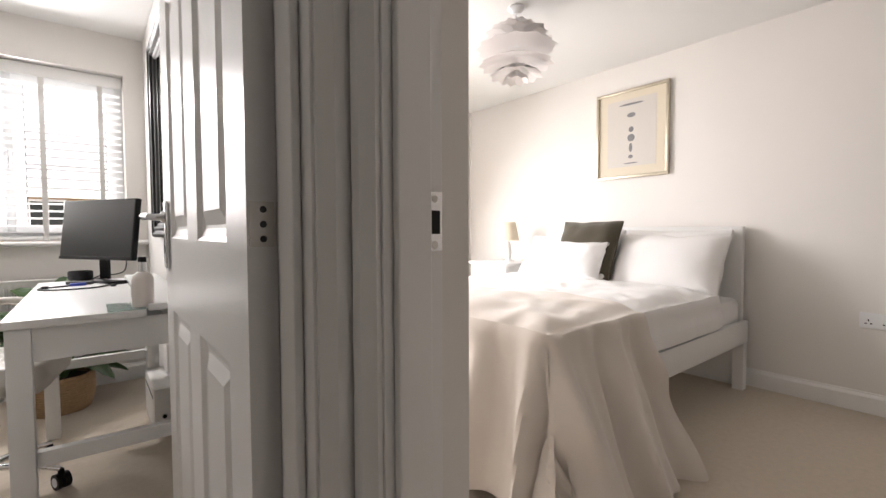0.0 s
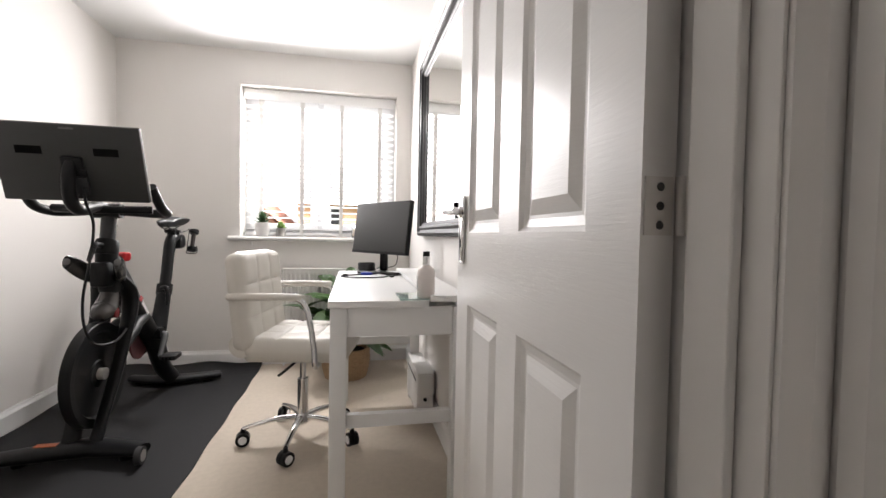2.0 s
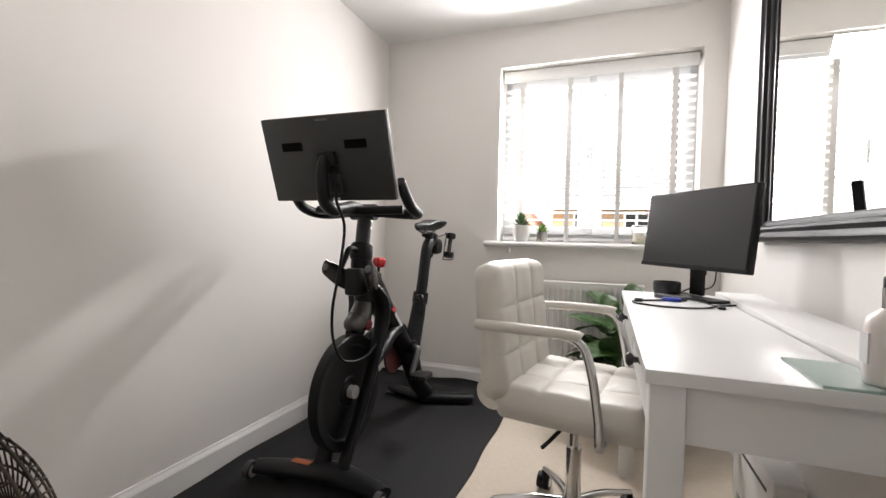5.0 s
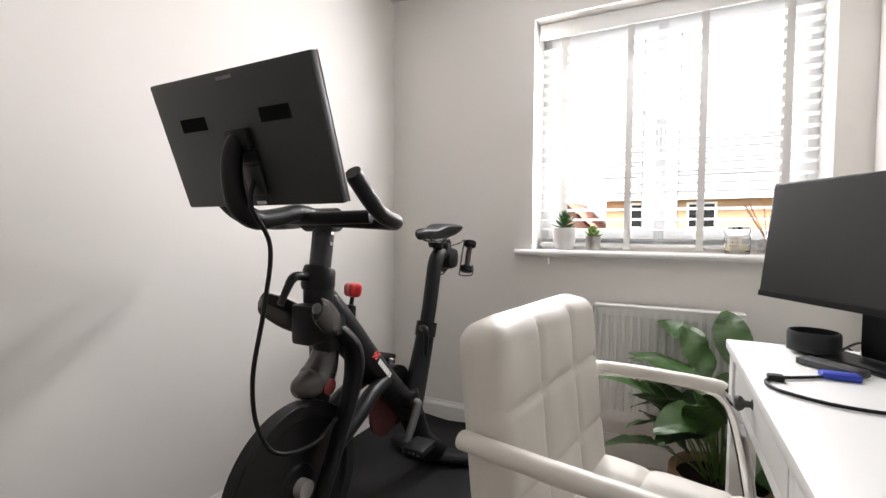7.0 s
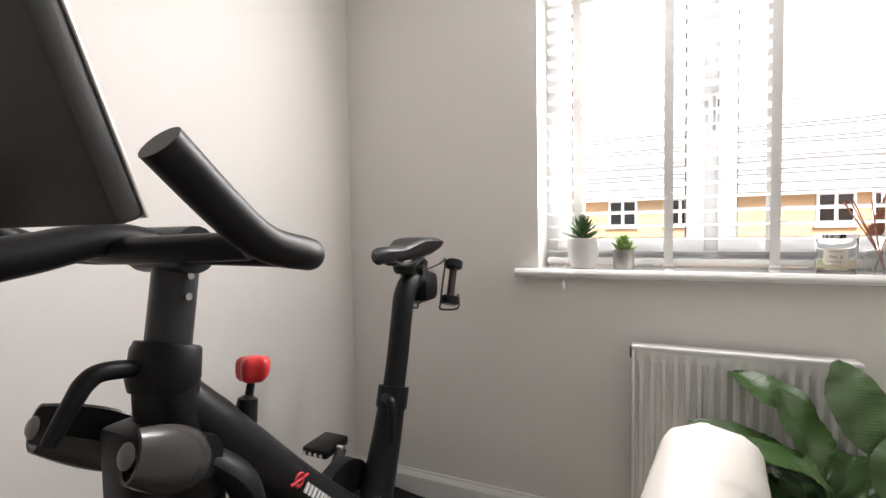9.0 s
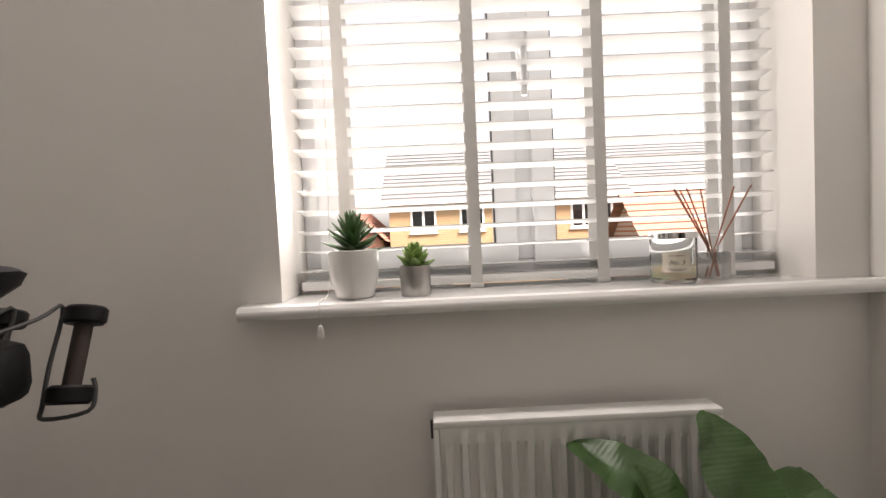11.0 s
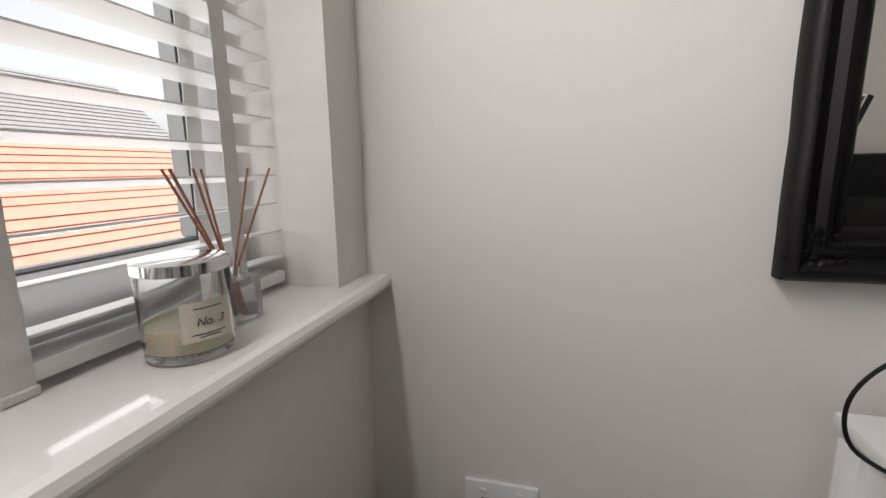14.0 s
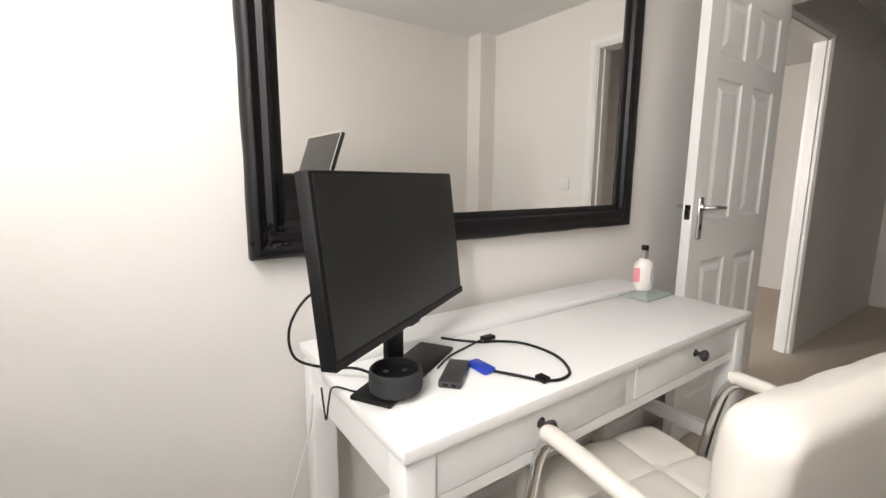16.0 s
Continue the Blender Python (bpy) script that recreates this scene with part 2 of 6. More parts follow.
PETAL = mat("pendant_petal", (0.78, 0.75, 0.74), 0.6, vary=0.02)
HEATER = mat("heater_white", (0.78, 0.77, 0.75), 0.4, vary=0.02)


def grain_paint():
    """White gloss over a moulded wood grain: long ripples along the boards."""
    m = mat("grained_gloss_paint", (0.82, 0.813, 0.8), 0.33, vary=0.012)
    t = m.node_tree
    b = t.nodes["Principled BSDF"]
    tc = t.nodes.new("ShaderNodeTexCoord")
    mp = t.nodes.new("ShaderNodeMapping")
    mp.inputs["Scale"].default_value = (5.0, 5.0, 55.0)
    w = t.nodes.new("ShaderNodeTexNoise")
    w.inputs["Scale"].default_value = 3.0
    w.inputs["Detail"].default_value = 5.0
    w.inputs["Distortion"].default_value = 0.6
    bp = t.nodes.new("ShaderNodeBump")
    bp.inputs["Strength"].default_value = 0.2
    bp.inputs["Distance"].default_value = 0.0016
    t.links.new(tc.outputs["Object"], mp.inputs[0])
    t.links.new(mp.outputs[0], w.inputs["Vector"])
    t.links.new(w.outputs["Fac"], bp.inputs["Height"])
    t.links.new(bp.outputs[0], b.inputs["Normal"])
    return m


GRAIN = grain_paint()


def brick_mat(name, c1, c2, mortar, scale=1.0):
    m = mat(name, c1, 0.9, vary=0)
    t = m.node_tree
    b = t.nodes["Principled BSDF"]
    tc = t.nodes.new("ShaderNodeTexCoord")
    mp = t.nodes.new("ShaderNodeMapping")
    mp.inputs["Rotation"].default_value = (radians(90), 0, 0)
    br = t.nodes.new("ShaderNodeTexBrick")
    br.inputs["Scale"].default_value = scale
    br.inputs["Brick Width"].default_value = 0.225
    br.inputs["Row Height"].default_value = 0.075
    br.inputs["Mortar Size"].default_value = 0.008
    br.inputs["Color1"].default_value = (*c1, 1)
    br.inputs["Color2"].default_value = (*c2, 1)
    br.inputs["Mortar"].default_value = (*mortar, 1)
    t.links.new(tc.outputs["Object"], mp.inputs[0])
    t.links.new(mp.outputs[0], br.inputs["Vector"])
    t.links.new(br.outputs["Color"], b.inputs["Base Color"])
    return m


BUFF = brick_mat("buff_brick", (0.45, 0.28, 0.14), (0.40, 0.24, 0.115), (0.45, 0.38, 0.3))
REDBRICK = brick_mat("red_brick", (0.36, 0.13, 0.08), (0.3, 0.1, 0.06), (0.4, 0.33, 0.28))
SLATE = mat("grey_roof_tile", (0.2, 0.2, 0.205), 0.8, vary=0.15, vscale=2)
TERRA = mat("terracotta_tile", (0.45, 0.22, 0.165), 0.85, vary=0.18, vscale=3)
GRASS = mat("grass", (0.07, 0.1, 0.035), 0.95, vary=0.3, vscale=1.5)
ROADM = mat("asphalt", (0.06, 0.06, 0.06), 0.95, vary=0.15, vscale=2)

# ---------------------------------------------------------------- structure
def shell(name, bm, material, label, category="wall"):
    return tagged(part(name, bm, material), label, category, kind="structure")


shell("floor", boxes((-0.15, BXE + 0.15, -2.2, YN + 0.3, -0.2, 0.0)), CARPET, "cream fitted carpet over study, landing and bedroom", "floor")
shell("ceiling", boxes((-0.15, BXE + 0.15, -2.2, YN + 0.3, H, H + 0.2)), CEIL, "plain white painted ceiling", "ceiling")
shell("wall_west", boxes((-0.15, XW, LW, YN, 0, H)), PAINT, "off-white painted plaster wall beside the exercise bike")
shell("wall_north", boxes((-0.15, WX0, YN, YN + 0.3, 0, H), (WX1, XE + 0.12, YN, YN + 0.3, 0, H), (WX0, WX1, YN, YN + 0.3, 0, WZ0 - 0.03), (WX0, WX1, YN, YN + 0.3, WZ1, H)), PAINT, "off-white painted plaster wall round the window")
shell("wall_east", boxes((XE, XE + 0.12, YS, YN, 0, H)), PAINT, "off-white painted plaster wall behind the desk")
shell("wall_south", boxes((XW, DX0 - 0.03, LW, YS, 0, H), (DX1 + 0.025, XE + 0.12, LW, YS, 0, H), (DX0 - 0.03, DX1 + 0.025, LW, YS, DH + 0.03, H)), PAINT, "off-white painted plaster wall with the door opening")
shell("wall_boxing", boxes((XW, 0.16, YS, YS + 0.16, 0, H)), PAINT, "boxed-in pipe column painted off-white in the corner")
BY1, BY0 = 0.80, 0.0
LX0, LX1 = 1.985, 2.068
shell("wall_landing_east", boxes((LX0, LX1, -2.05, BY0 - 0.03, 0, H), (LX0, LX1, BY1, LW, 0, H), (LX0, LX1, BY0 - 0.03, BY1, DH + 0.03, H)), PAINT, "white painted wall with the bedroom door opening")
shell("wall_landing_south", boxes((0.7, BXE + 0.15, -2.2, -2.05, 0, H)), PAINT, "plain white painted wall")
shell("wall_landing_west", boxes((0.7, 0.85, -2.05, LW, 0, H)), PAINT, "plain white painted wall of the landing")
shell("wall_bedroom_east", boxes((BXE, BXE + 0.15, -2.05, YN + 0.3, 0, H)), PAINT, "warm white painted wall behind the bed")
shell("wall_bedroom_north", boxes((XE + 0.12, 2.55, 4.0, YN + 0.3, 0, H), (4.35, BXE, 4.0, YN + 0.3, 0, H), (2.55, 4.35, 4.0, YN + 0.3, 0, 0.9), (2.55, 4.35, 4.0, YN + 0.3, 2.1, H)), PAINT, "white painted bedroom wall with a window")


def board(name, outline, along, material, label, category):
    """A moulded board: a (depth, height) outline swept between two points on the floor, its depth to the left of the way."""
    a, b = Vector(along[0]), Vector(along[1])
    d = (b - a).normalized()
    side = Vector((-d.y, d.x, 0))
    bm = bmesh.new()
    r0 = [bm.verts.new(a + side * u + Vector((0, 0, v))) for u, v in outline]
    r1 = [bm.verts.new(b + side * u + Vector((0, 0, v))) for u, v in outline]
    for k in range(len(outline)):
        j = (k + 1) % len(outline)
        bm.faces.new((r0[k], r0[j], r1[j], r1[k]))
    bm.faces.new(r0[::-1])
    bm.faces.new(r1)
    bmesh.ops.recalc_face_normals(bm, faces=bm.faces)
    return tagged(part(name, bm, material), label, category, kind="structure")


SK = ((0, 0), (0.017, 0), (0.017, 0.088), (0.013, 0.096), (0.008, 0.104), (0.006, 0.113), (0, 0.113))
for a, b in (((XW, YN, 0), (XW, YS + 0.16, 0)), ((XE, YN, 0), (0.017, YN, 0)), ((XE, YS, 0), (XE, YN - 0.017, 0)), ((0.16, YS, 0), (DX0 - 0.085, YS, 0)),
             ((BXE, -2.05, 0), (BXE, 4.0, 0)), ((LX0, BY1 + 0.03, 0), (LX0, LW, 0))):
    board("baseboard", SK, (a, b), GLOSS, "white gloss painted skirting board with a rounded top", "skirting board")

# door linings, stops and architraves
ARCH = ((0, 0), (0.006, 0.0), (0.012, 0.010), (0.017, 0.018), (0.017, 0.036), (0.013, 0.044), (0.014, 0.052), (0.010, 0.058), (0, 0.060))


def architrave(name, m, height, width):
    """Two uprights and a head round an opening; local x across, y out of the wall, z up; the opening starts at x = 0."""
    for side, flip in ((0.0, -1), (width, 1)):
        bm = bmesh.new()
        lo = [bm.verts.new((side + flip * v, u, 0)) for u, v in ARCH]
        hi = [bm.verts.new((side + flip * v, u, height + v)) for u, v in ARCH]
        for k in range(len(ARCH)):
            j = (k + 1) % len(ARCH)
            bm.faces.new((lo[k], lo[j], hi[j], hi[k]))
        bm.faces.new(lo)
        bm.faces.new(hi)
        bmesh.ops.recalc_face_normals(bm, faces=bm.faces)
        bm.transform(m)
        tagged(part(name, bm, GLOSS), "white gloss moulded door architrave", "architrave", kind="structure")
    bm = bmesh.new()
    lo = [bm.verts.new((-v, u, height + v)) for u, v in ARCH]
    hi = [bm.verts.new((width + v, u, height + v)) for u, v in ARCH]
    for k in range(len(ARCH)):
        j = (k + 1) % len(ARCH)
        bm.faces.new((lo[k], lo[j], hi[j], hi[k]))
    bmesh.ops.recalc_face_normals(bm, faces=bm.faces)
    bm.transform(m)
    tagged(part(name, bm, GLOSS), "white gloss moulded door architrave head", "architrave", kind="structure")


flip_y = Matrix.Diagonal((1, -1, 1, 1))
architrave("trim", Matrix.Translation((DX0 - 0.008, LW, 0)) @ flip_y, DH + 0.008, DX1 - DX0 + 0.012)
architrave("trim", Matrix.Translation((DX0 - 0.008, YS, 0)), DH + 0.008, DX1 - DX0 + 0.016)
architrave("trim", Matrix(((0, -1, 0, LX0), (1, 0, 0, BY0), (0, 0, 1, 0), (0, 0, 0, 1))), DH + 0.008, BY1 - 0.02 - BY0)

lin = thing("door_lining", "white gloss door lining of the study with a planted stop", "door frame")
lin["kind"] = "structure"
part("jamb", boxes((DX1, DX1 + 0.025, LW, YS, 0, DH), bevel=0.001), GLOSS, lin)
part("jamb", boxes((DX0 - 0.03, DX0, LW, YS, 0, DH), bevel=0.001), GLOSS, lin)
part("head", boxes((DX0 - 0.03, DX1 + 0.025, LW, YS, DH, DH + 0.028), bevel=0.001), GLOSS, lin)
part("stop", boxes((DX1 - 0.012, DX1 - 0.0005, LW + 0.028, YS - 0.045, 0, DH - 0.001), bevel=0.002), GLOSS, lin)
part("stop", boxes((DX0 + 0.0005, DX0 + 0.012, LW + 0.028, YS - 0.045, 0, DH - 0.001), bevel=0.002), GLOSS, lin)
lin2 = thing("door_lining", "white gloss door lining of the bedroom with a brass-coloured strike plate", "door frame")
lin2["kind"] = "structure"
part("jamb", boxes((LX0, LX1, BY1 - 0.025, BY1, 0, DH), bevel=0.001), GLOSS, lin2)
part("jamb", boxes((LX0, LX1, BY0 - 0.03, BY0, 0, DH), bevel=0.001), GLOSS, lin2)
part("head", boxes((LX0, LX1, BY0 - 0.03, BY1, DH, DH + 0.028), bevel=0.001), GLOSS, lin2)
part("stop", boxes((LX0 + 0.012, LX0 + 0.058, BY1 - 0.038, BY1 - 0.0255, 0, DH - 0.001), bevel=0.002), GLOSS, lin2)
part("stop", boxes((LX0 + 0.012, LX0 + 0.058, BY0 + 0.0005, BY0 + 0.013, 0, DH - 0.001), bevel=0.002), GLOSS, lin2)
sp = part("strike_plate", boxes((LX0 + 0.059, LX0 + 0.081, BY1 - 0.0275, BY1 - 0.0252, 0.985, 1.055)), CHROME, lin2, "small brushed metal strike plate")
part("keep_hole", boxes((LX0 + 0.063, LX0 + 0.077, BY1 - 0.0285, BY1 - 0.0273, 1.005, 1.033)), BLACK, sp)
for z in (0.992, 1.047):
    part("screw", lathe([(0, 0.001), (0.004, 0.0008), (0.005, 0)], 10, Matrix.Translation((LX0 + 0.07, BY1 - 0.0275, z)) @ Matrix.Rotation(radians(90), 4, "X")), STEEL, sp)

# ---------------------------------------------------------------- study door, open into the room
LEAF_W, LEAF_T = 0.762, 0.038


def panel_face(bm, z0, flip):
    """One moulded six-panel face in the plane y = 0, x from 0 to the leaf's width, facing -y."""
    xs = [0, 0.105, 0.327, 0.431, 0.657, LEAF_W]
    zs = [0.0, 0.19, 0.807, 0.983, 1.545, 1.635, 1.865, 1.975]
    vs = [[bm.verts.new((x, 0, z + z0)) for z in zs] for x in xs]
    cells = []
    for i in range(len(xs) - 1):
        for j in range(len(zs) - 1):
            f = bm.faces.new((vs[i][j], vs[i + 1][j], vs[i + 1][j + 1], vs[i][j + 1]))
            if i in (1, 3) and j in (1, 3, 5):
                cells.append(f)
    bm.normal_update()
    for th, dep in ((0.008, -0.007), (0.013, -0.003), (0.006, 0.0), (0.024, 0.008)):
        bmesh.ops.inset_individual(bm, faces=cells, thickness=th, depth=dep, use_even_offset=True)
    return bm


def door_leaf():
    bm = bmesh.new()
    panel_face(bm, 0, 1)
    geom = bmesh.ops.duplicate(bm, geom=list(bm.verts) + list(bm.edges) + list(bm.faces))["geom"]
    dup = [g for g in geom if isinstance(g, bmesh.types.BMVert)]
    for v in dup:
        v.co.y = LEAF_T - v.co.y
    bmesh.ops.reverse_faces(bm, faces=[g for g in geom if isinstance(g, bmesh.types.BMFace)])
    top = 1.975
    for a, b, c, d in (((0, 0, 0), (0, LEAF_T, 0), (0, LEAF_T, top), (0, 0, top)), ((LEAF_W, LEAF_T, 0), (LEAF_W, 0, 0), (LEAF_W, 0, top), (LEAF_W, LEAF_T, top)),
                       ((0, 0, top), (0, LEAF_T, top), (LEAF_W, LEAF_T, top), (LEAF_W, 0, top)), ((0, LEAF_T, 0), (0, 0, 0), (LEAF_W, 0, 0), (LEAF_W, LEAF_T, 0))):
        bm.faces.new([bm.verts.new(p) for p in (a, b, c, d)])
    return bm


# leaf runs along +y from the hinge; its west face is the local face y = 0
leaf = thing("door_1", "white gloss six-panel door standing open against the desk side", "door", at=Matrix(((0, 1, 0, 1.887), (1, 0, 0, 0.944), (0, 0, 1, 0.01), (0, 0, 0, 1))))
leaf["kind"] = "structure"
lb = door_leaf()
bmesh.ops.reverse_faces(lb, faces=list(lb.faces))
part("leaf", lb, GRAIN, leaf)
for s in (0, 1):
    y0, out = (0.0, -1) if s == 0 else (LEAF_T, 1)
    ya, yb = sorted((y0 + out * 0.0002, y0 + out * 0.009))
    hx = LEAF_W - 0.058
    plate = part("handle_plate", boxes((hx - 0.02, hx + 0.02, ya, yb, 0.905, 1.075), bevel=0.006), CHROME, leaf, "brushed chrome handle plate", smooth=True)
    part("lever", tube([(hx, y0 + out * 0.008, 1.035), (hx, y0 + out * 0.042, 1.035), (hx - 0.012, y0 + out * 0.052, 1.035), (hx - 0.05, y0 + out * 0.053, 1.035), (hx - 0.112, y0 + out * 0.05, 1.033)], [0.009, 0.0085, 0.009, 0.009, 0.007], 12, 5), CHROME, plate, "chrome lever", smooth=True)
    part("rose", lathe([(0, 0.008), (0.013, 0.007), (0.016, 0.0), (0, 0)], 20, Matrix.Translation((hx, y0 + out * 0.009, 1.035)) @ Matrix.Rotation(radians(90 if out < 0 else -90), 4, "X")), CHROME, plate, smooth=True)
    part("keyhole", boxes((hx - 0.004, hx + 0.004, y0 + out * 0.0098 - 0.0008, y0 + out * 0.0098 + 0.0008, 0.945, 0.965)), BLACK, plate)
part("latch", boxes((LEAF_W, LEAF_W + 0.0015, 0.008, 0.03, 0.985, 1.045)), CHROME, leaf)
for hz in (0.20, 1.008, 1.74):
    hg = part("hinge", boxes((-0.0022, -0.0002, 0.003, 0.034, hz - 0.029, hz + 0.029)), HINGE, leaf, "satin steel butt hinge")
    part("knuckle", tube([(-0.005, LEAF_T + 0.004, hz - 0.029), (-0.005, LEAF_T + 0.004, hz + 0.029)], 0.006, 12), HINGE, hg, smooth=True)
    part("jamb_plate", boxes((-0.044, -0.006, LEAF_T + 0.003, LEAF_T + 0.0046, hz - 0.029, hz + 0.029)), HINGE, hg)
    for dz in (-0.019, 0, 0.019):
        part("screw", lathe([(0, 0.0012), (0.0035, 0.001), (0.0045, 0)], 10, Matrix.Translation((-0.0022, 0.02, hz + dz)) @ Matrix.Rotation(radians(-90), 4, "Y")), DARKMETAL, hg)
        part("screw", lathe([(0, 0.0012), (0.0035, 0.001), (0.0045, 0)], 10, Matrix.Translation((-0.028, LEAF_T + 0.003, hz + dz)) @ Matrix.Rotation(radians(90), 4, "X")), DARKMETAL, hg)

# ---------------------------------------------------------------- study window, sill and blind
bm = bmesh.new()
n_out = [(4.205, 0.9515), (3.99, 0.9515), (3.98, 0.949), (3.975, 0.941), (3.974, 0.936), (3.975, 0.931), (3.98, 0.923), (3.99, 0.9205), (4.205, 0.9205)]
for x0, x1, prof in ((0.728, XE - 0.001, [(min(y, YN - 0.0005), z) for y, z in n_out]), (WX0 + 0.0005, WX1 - 0.0005, [(max(y, YN - 0.0005), z) for y, z in n_out[:1] + n_out[1:2] + n_out[7:8] + n_out[8:]])):
    a = [bm.verts.new((x0, y, z)) for y, z in prof]
    b = [bm.verts.new((x1, y, z)) for y, z in prof]
    for k in range(len(prof)):
        j = (k + 1) % len(prof)
        bm.faces.new((a[k], a[j], b[j], b[k]))
    bm.faces.new(a[::-1])
    bm.faces.new(b)
bmesh.ops.recalc_face_normals(bm, faces=bm.faces)
tagged(part("window_sill", bm, GLOSS2), "white gloss window board with a rounded nose", "window sill", kind="structure")

win = thing("window_1", "white plastic double casement window with clear panes", "window")
win["kind"] = "structure"
FY0, FY1 = 4.21, 4.275
for r in ((WX0, WX1, FY0, FY1, WZ0, WZ0 + 0.055), (WX0, WX1, FY0, FY1, WZ1 - 0.055, WZ1), (WX0, WX0 + 0.055, FY0, FY1, WZ0 + 0.055, WZ1 - 0.055), (WX1 - 0.055, WX1, FY0, FY1, WZ0 + 0.055, WZ1 - 0.055), (1.325, 1.385, FY0, FY1, WZ0 + 0.055, WZ1 - 0.055)):
    part("window_frame", boxes(r, bevel=0.004), UPVC, win, smooth=True)
for x0, x1 in ((WX0 + 0.04, 1.335), (1.375, WX1 - 0.04)):
    z0, z1 = WZ0 + 0.04, WZ1 - 0.04
    sash = part("sash", boxes((x0, x1, FY0 - 0.018, FY1 - 0.02, z0, z0 + 0.058), (x0, x1, FY0 - 0.018, FY1 - 0.02, z1 - 0.058, z1), (x0, x0 + 0.055, FY0 - 0.018, FY1 - 0.02, z0 + 0.058, z1 - 0.058), (x1 - 0.055, x1, FY0 - 0.018, FY1 - 0.02, z0 + 0.058, z1 - 0.058), bevel=0.005), UPVC, win, smooth=True)
    part("gasket", boxes((x0 + 0.053, x0 + 0.0575, FY0 - 0.012, FY0 + 0.01, z0 + 0.056, z1 - 0.056), (x1 - 0.0575, x1 - 0.053, FY0 - 0.012, FY0 + 0.01, z0 + 0.056, z1 - 0.056), (x0 + 0.056, x1 - 0.056, FY0 - 0.012, FY0 + 0.01, z0 + 0.056, z0 + 0.0605), (x0 + 0.056, x1 - 0.056, FY0 - 0.012, FY0 + 0.01, z1 - 0.0605, z1 - 0.056)), DARKMETAL, sash, "dark grey rubber gasket")
    pane = part("pane", boxes((x0 + 0.05, x1 - 0.05, FY0 + 0.004, FY0 + 0.008, z0 + 0.05, z1 - 0.05)), GLASS, sash)
    pane.visible_shadow = False
hd = part("handle_base", boxes((1.345, 1.368, FY0 - 0.03, FY0 - 0.0185, 1.44, 1.53), bevel=0.004), UPVC, win, smooth=True)
part("handle", tube([(1.3565, FY0 - 0.03, 1.51), (1.3565, FY0 - 0.05, 1.51), (1.3565, FY0 - 0.055, 1.49), (1.3565, FY0 - 0.052, 1.40)], 0.008, 10, 4), UPVC, hd, smooth=True)
part("key_cap", lathe([(0, 0.003), (0.006, 0.002), (0.007, 0)], 12, Matrix.Translation((1.3565, FY0 - 0.051, 1.51)) @ Matrix.Rotation(radians(90), 4, "X")), DARKMETAL, hd)

blind = thing("venetian_blind", "white wooden venetian blind with cloth ladder tapes, slats open", "blind")
part("valance", boxes((WX0 + 0.008, WX1 - 0.008, 4.085, 4.098, 1.972, 2.044), bevel=0.003), BLINDW, blind, smooth=True)
part("head_rail", boxes((WX0 + 0.01, WX1 - 0.01, 4.105, 4.165, 2.0, 2.045)), BLINDW, blind)
slat_me = None
SZ = [1.003 + 0.0465 * k for k in range(21)]
for k, z in enumerate(SZ):
    bmx = bmesh.new()
    rows = []
    for u in (-0.025, -0.012, 0.0, 0.012, 0.025):
        rows.append((u, 0.0016 * (1 - (u / 0.025) ** 2)))
    if slat_me is None:
        vs = []
        for x in (WX0 + 0.012, WX1 - 0.012):
            top = [bmx.verts.new((x, u, h + 0.0014)) for u, h in rows]
            bot = [bmx.verts.new((x, u, h - 0.0014)) for u, h in rows]
            vs.append(top + bot[::-1])
        m = len(vs[0])
        for i in range(m):
            j = (i + 1) % m
            bmx.faces.new((vs[0][i], vs[0][j], vs[1][j], vs[1][i]))
        bmx.faces.new(vs[0])
        bmx.faces.new(vs[1][::-1])
        bmesh.ops.recalc_face_normals(bmx, faces=bmx.faces)
        ob = part("slat", bmx, BLINDW, blind)
        slat_me = ob.data
    else:
        bmx.free()
        ob = new("slat", slat_me)
        ob.parent = blind
    ob.matrix_basis = pose(0.0015 * math.sin(k * 2.1), 4.148, z, -8 + 1.5 * math.sin(k * 1.7), 0, 0)
part("bottom_rail", boxes((WX0 + 0.012, WX1 - 0.012, 4.122, 4.174, 0.962, 0.982), bevel=0.003), BLINDW, blind, smooth=True)
for x in (0.925, 1.222, 1.518, 1.812):
    for yy, w in ((4.1195, 0.0135), (4.1765, 0.0135)):
        bmx = bmesh.new()
        prev = None
        for k in range(85):
            z = 0.958 + (2.0 - 0.958) * k / 84
            off = 0.0007 * math.sin((z - 1.003) / 0.0465 * 2 * math.pi)
            row = [bmx.verts.new((x + s * w, yy + off + t, z)) for s, t in ((-1, -0.0006), (1, -0.0006), (1, 0.0006), (-1, 0.0006))]
            if prev:
                for i in range(4):
                    bmx.faces.new((prev[i], prev[(i + 1) % 4], row[(i + 1) % 4], row[i]))
            prev = row
        bmesh.ops.recalc_face_normals(bmx, faces=bmx.faces)
        part("ladder_tape", bmx, TAPE, blind, "white woven cloth ladder tape", smooth=True)
    part("tape_end", boxes((x - 0.016, x + 0.016, 4.117, 4.125, 0.952, 0.962), bevel=0.002), TAPE, blind)
cord = part("pull_cord", tube([(0.896, 4.118, 1.95), (0.896, 4.1, 1.4), (0.897, 4.06, 1.0), (0.897, 3.968, 0.958), (0.896, 3.967, 0.91)], 0.0011, 6, 4), TAPE, blind)
part("cord_bead", lathe([(0, 0.0), (0.007, 0.002), (0.008, 0.012), (0.004, 0.026), (0, 0.028)], 14, Matrix.Translation((0.896, 3.967, 0.884))), TAPE, cord, smooth=True)
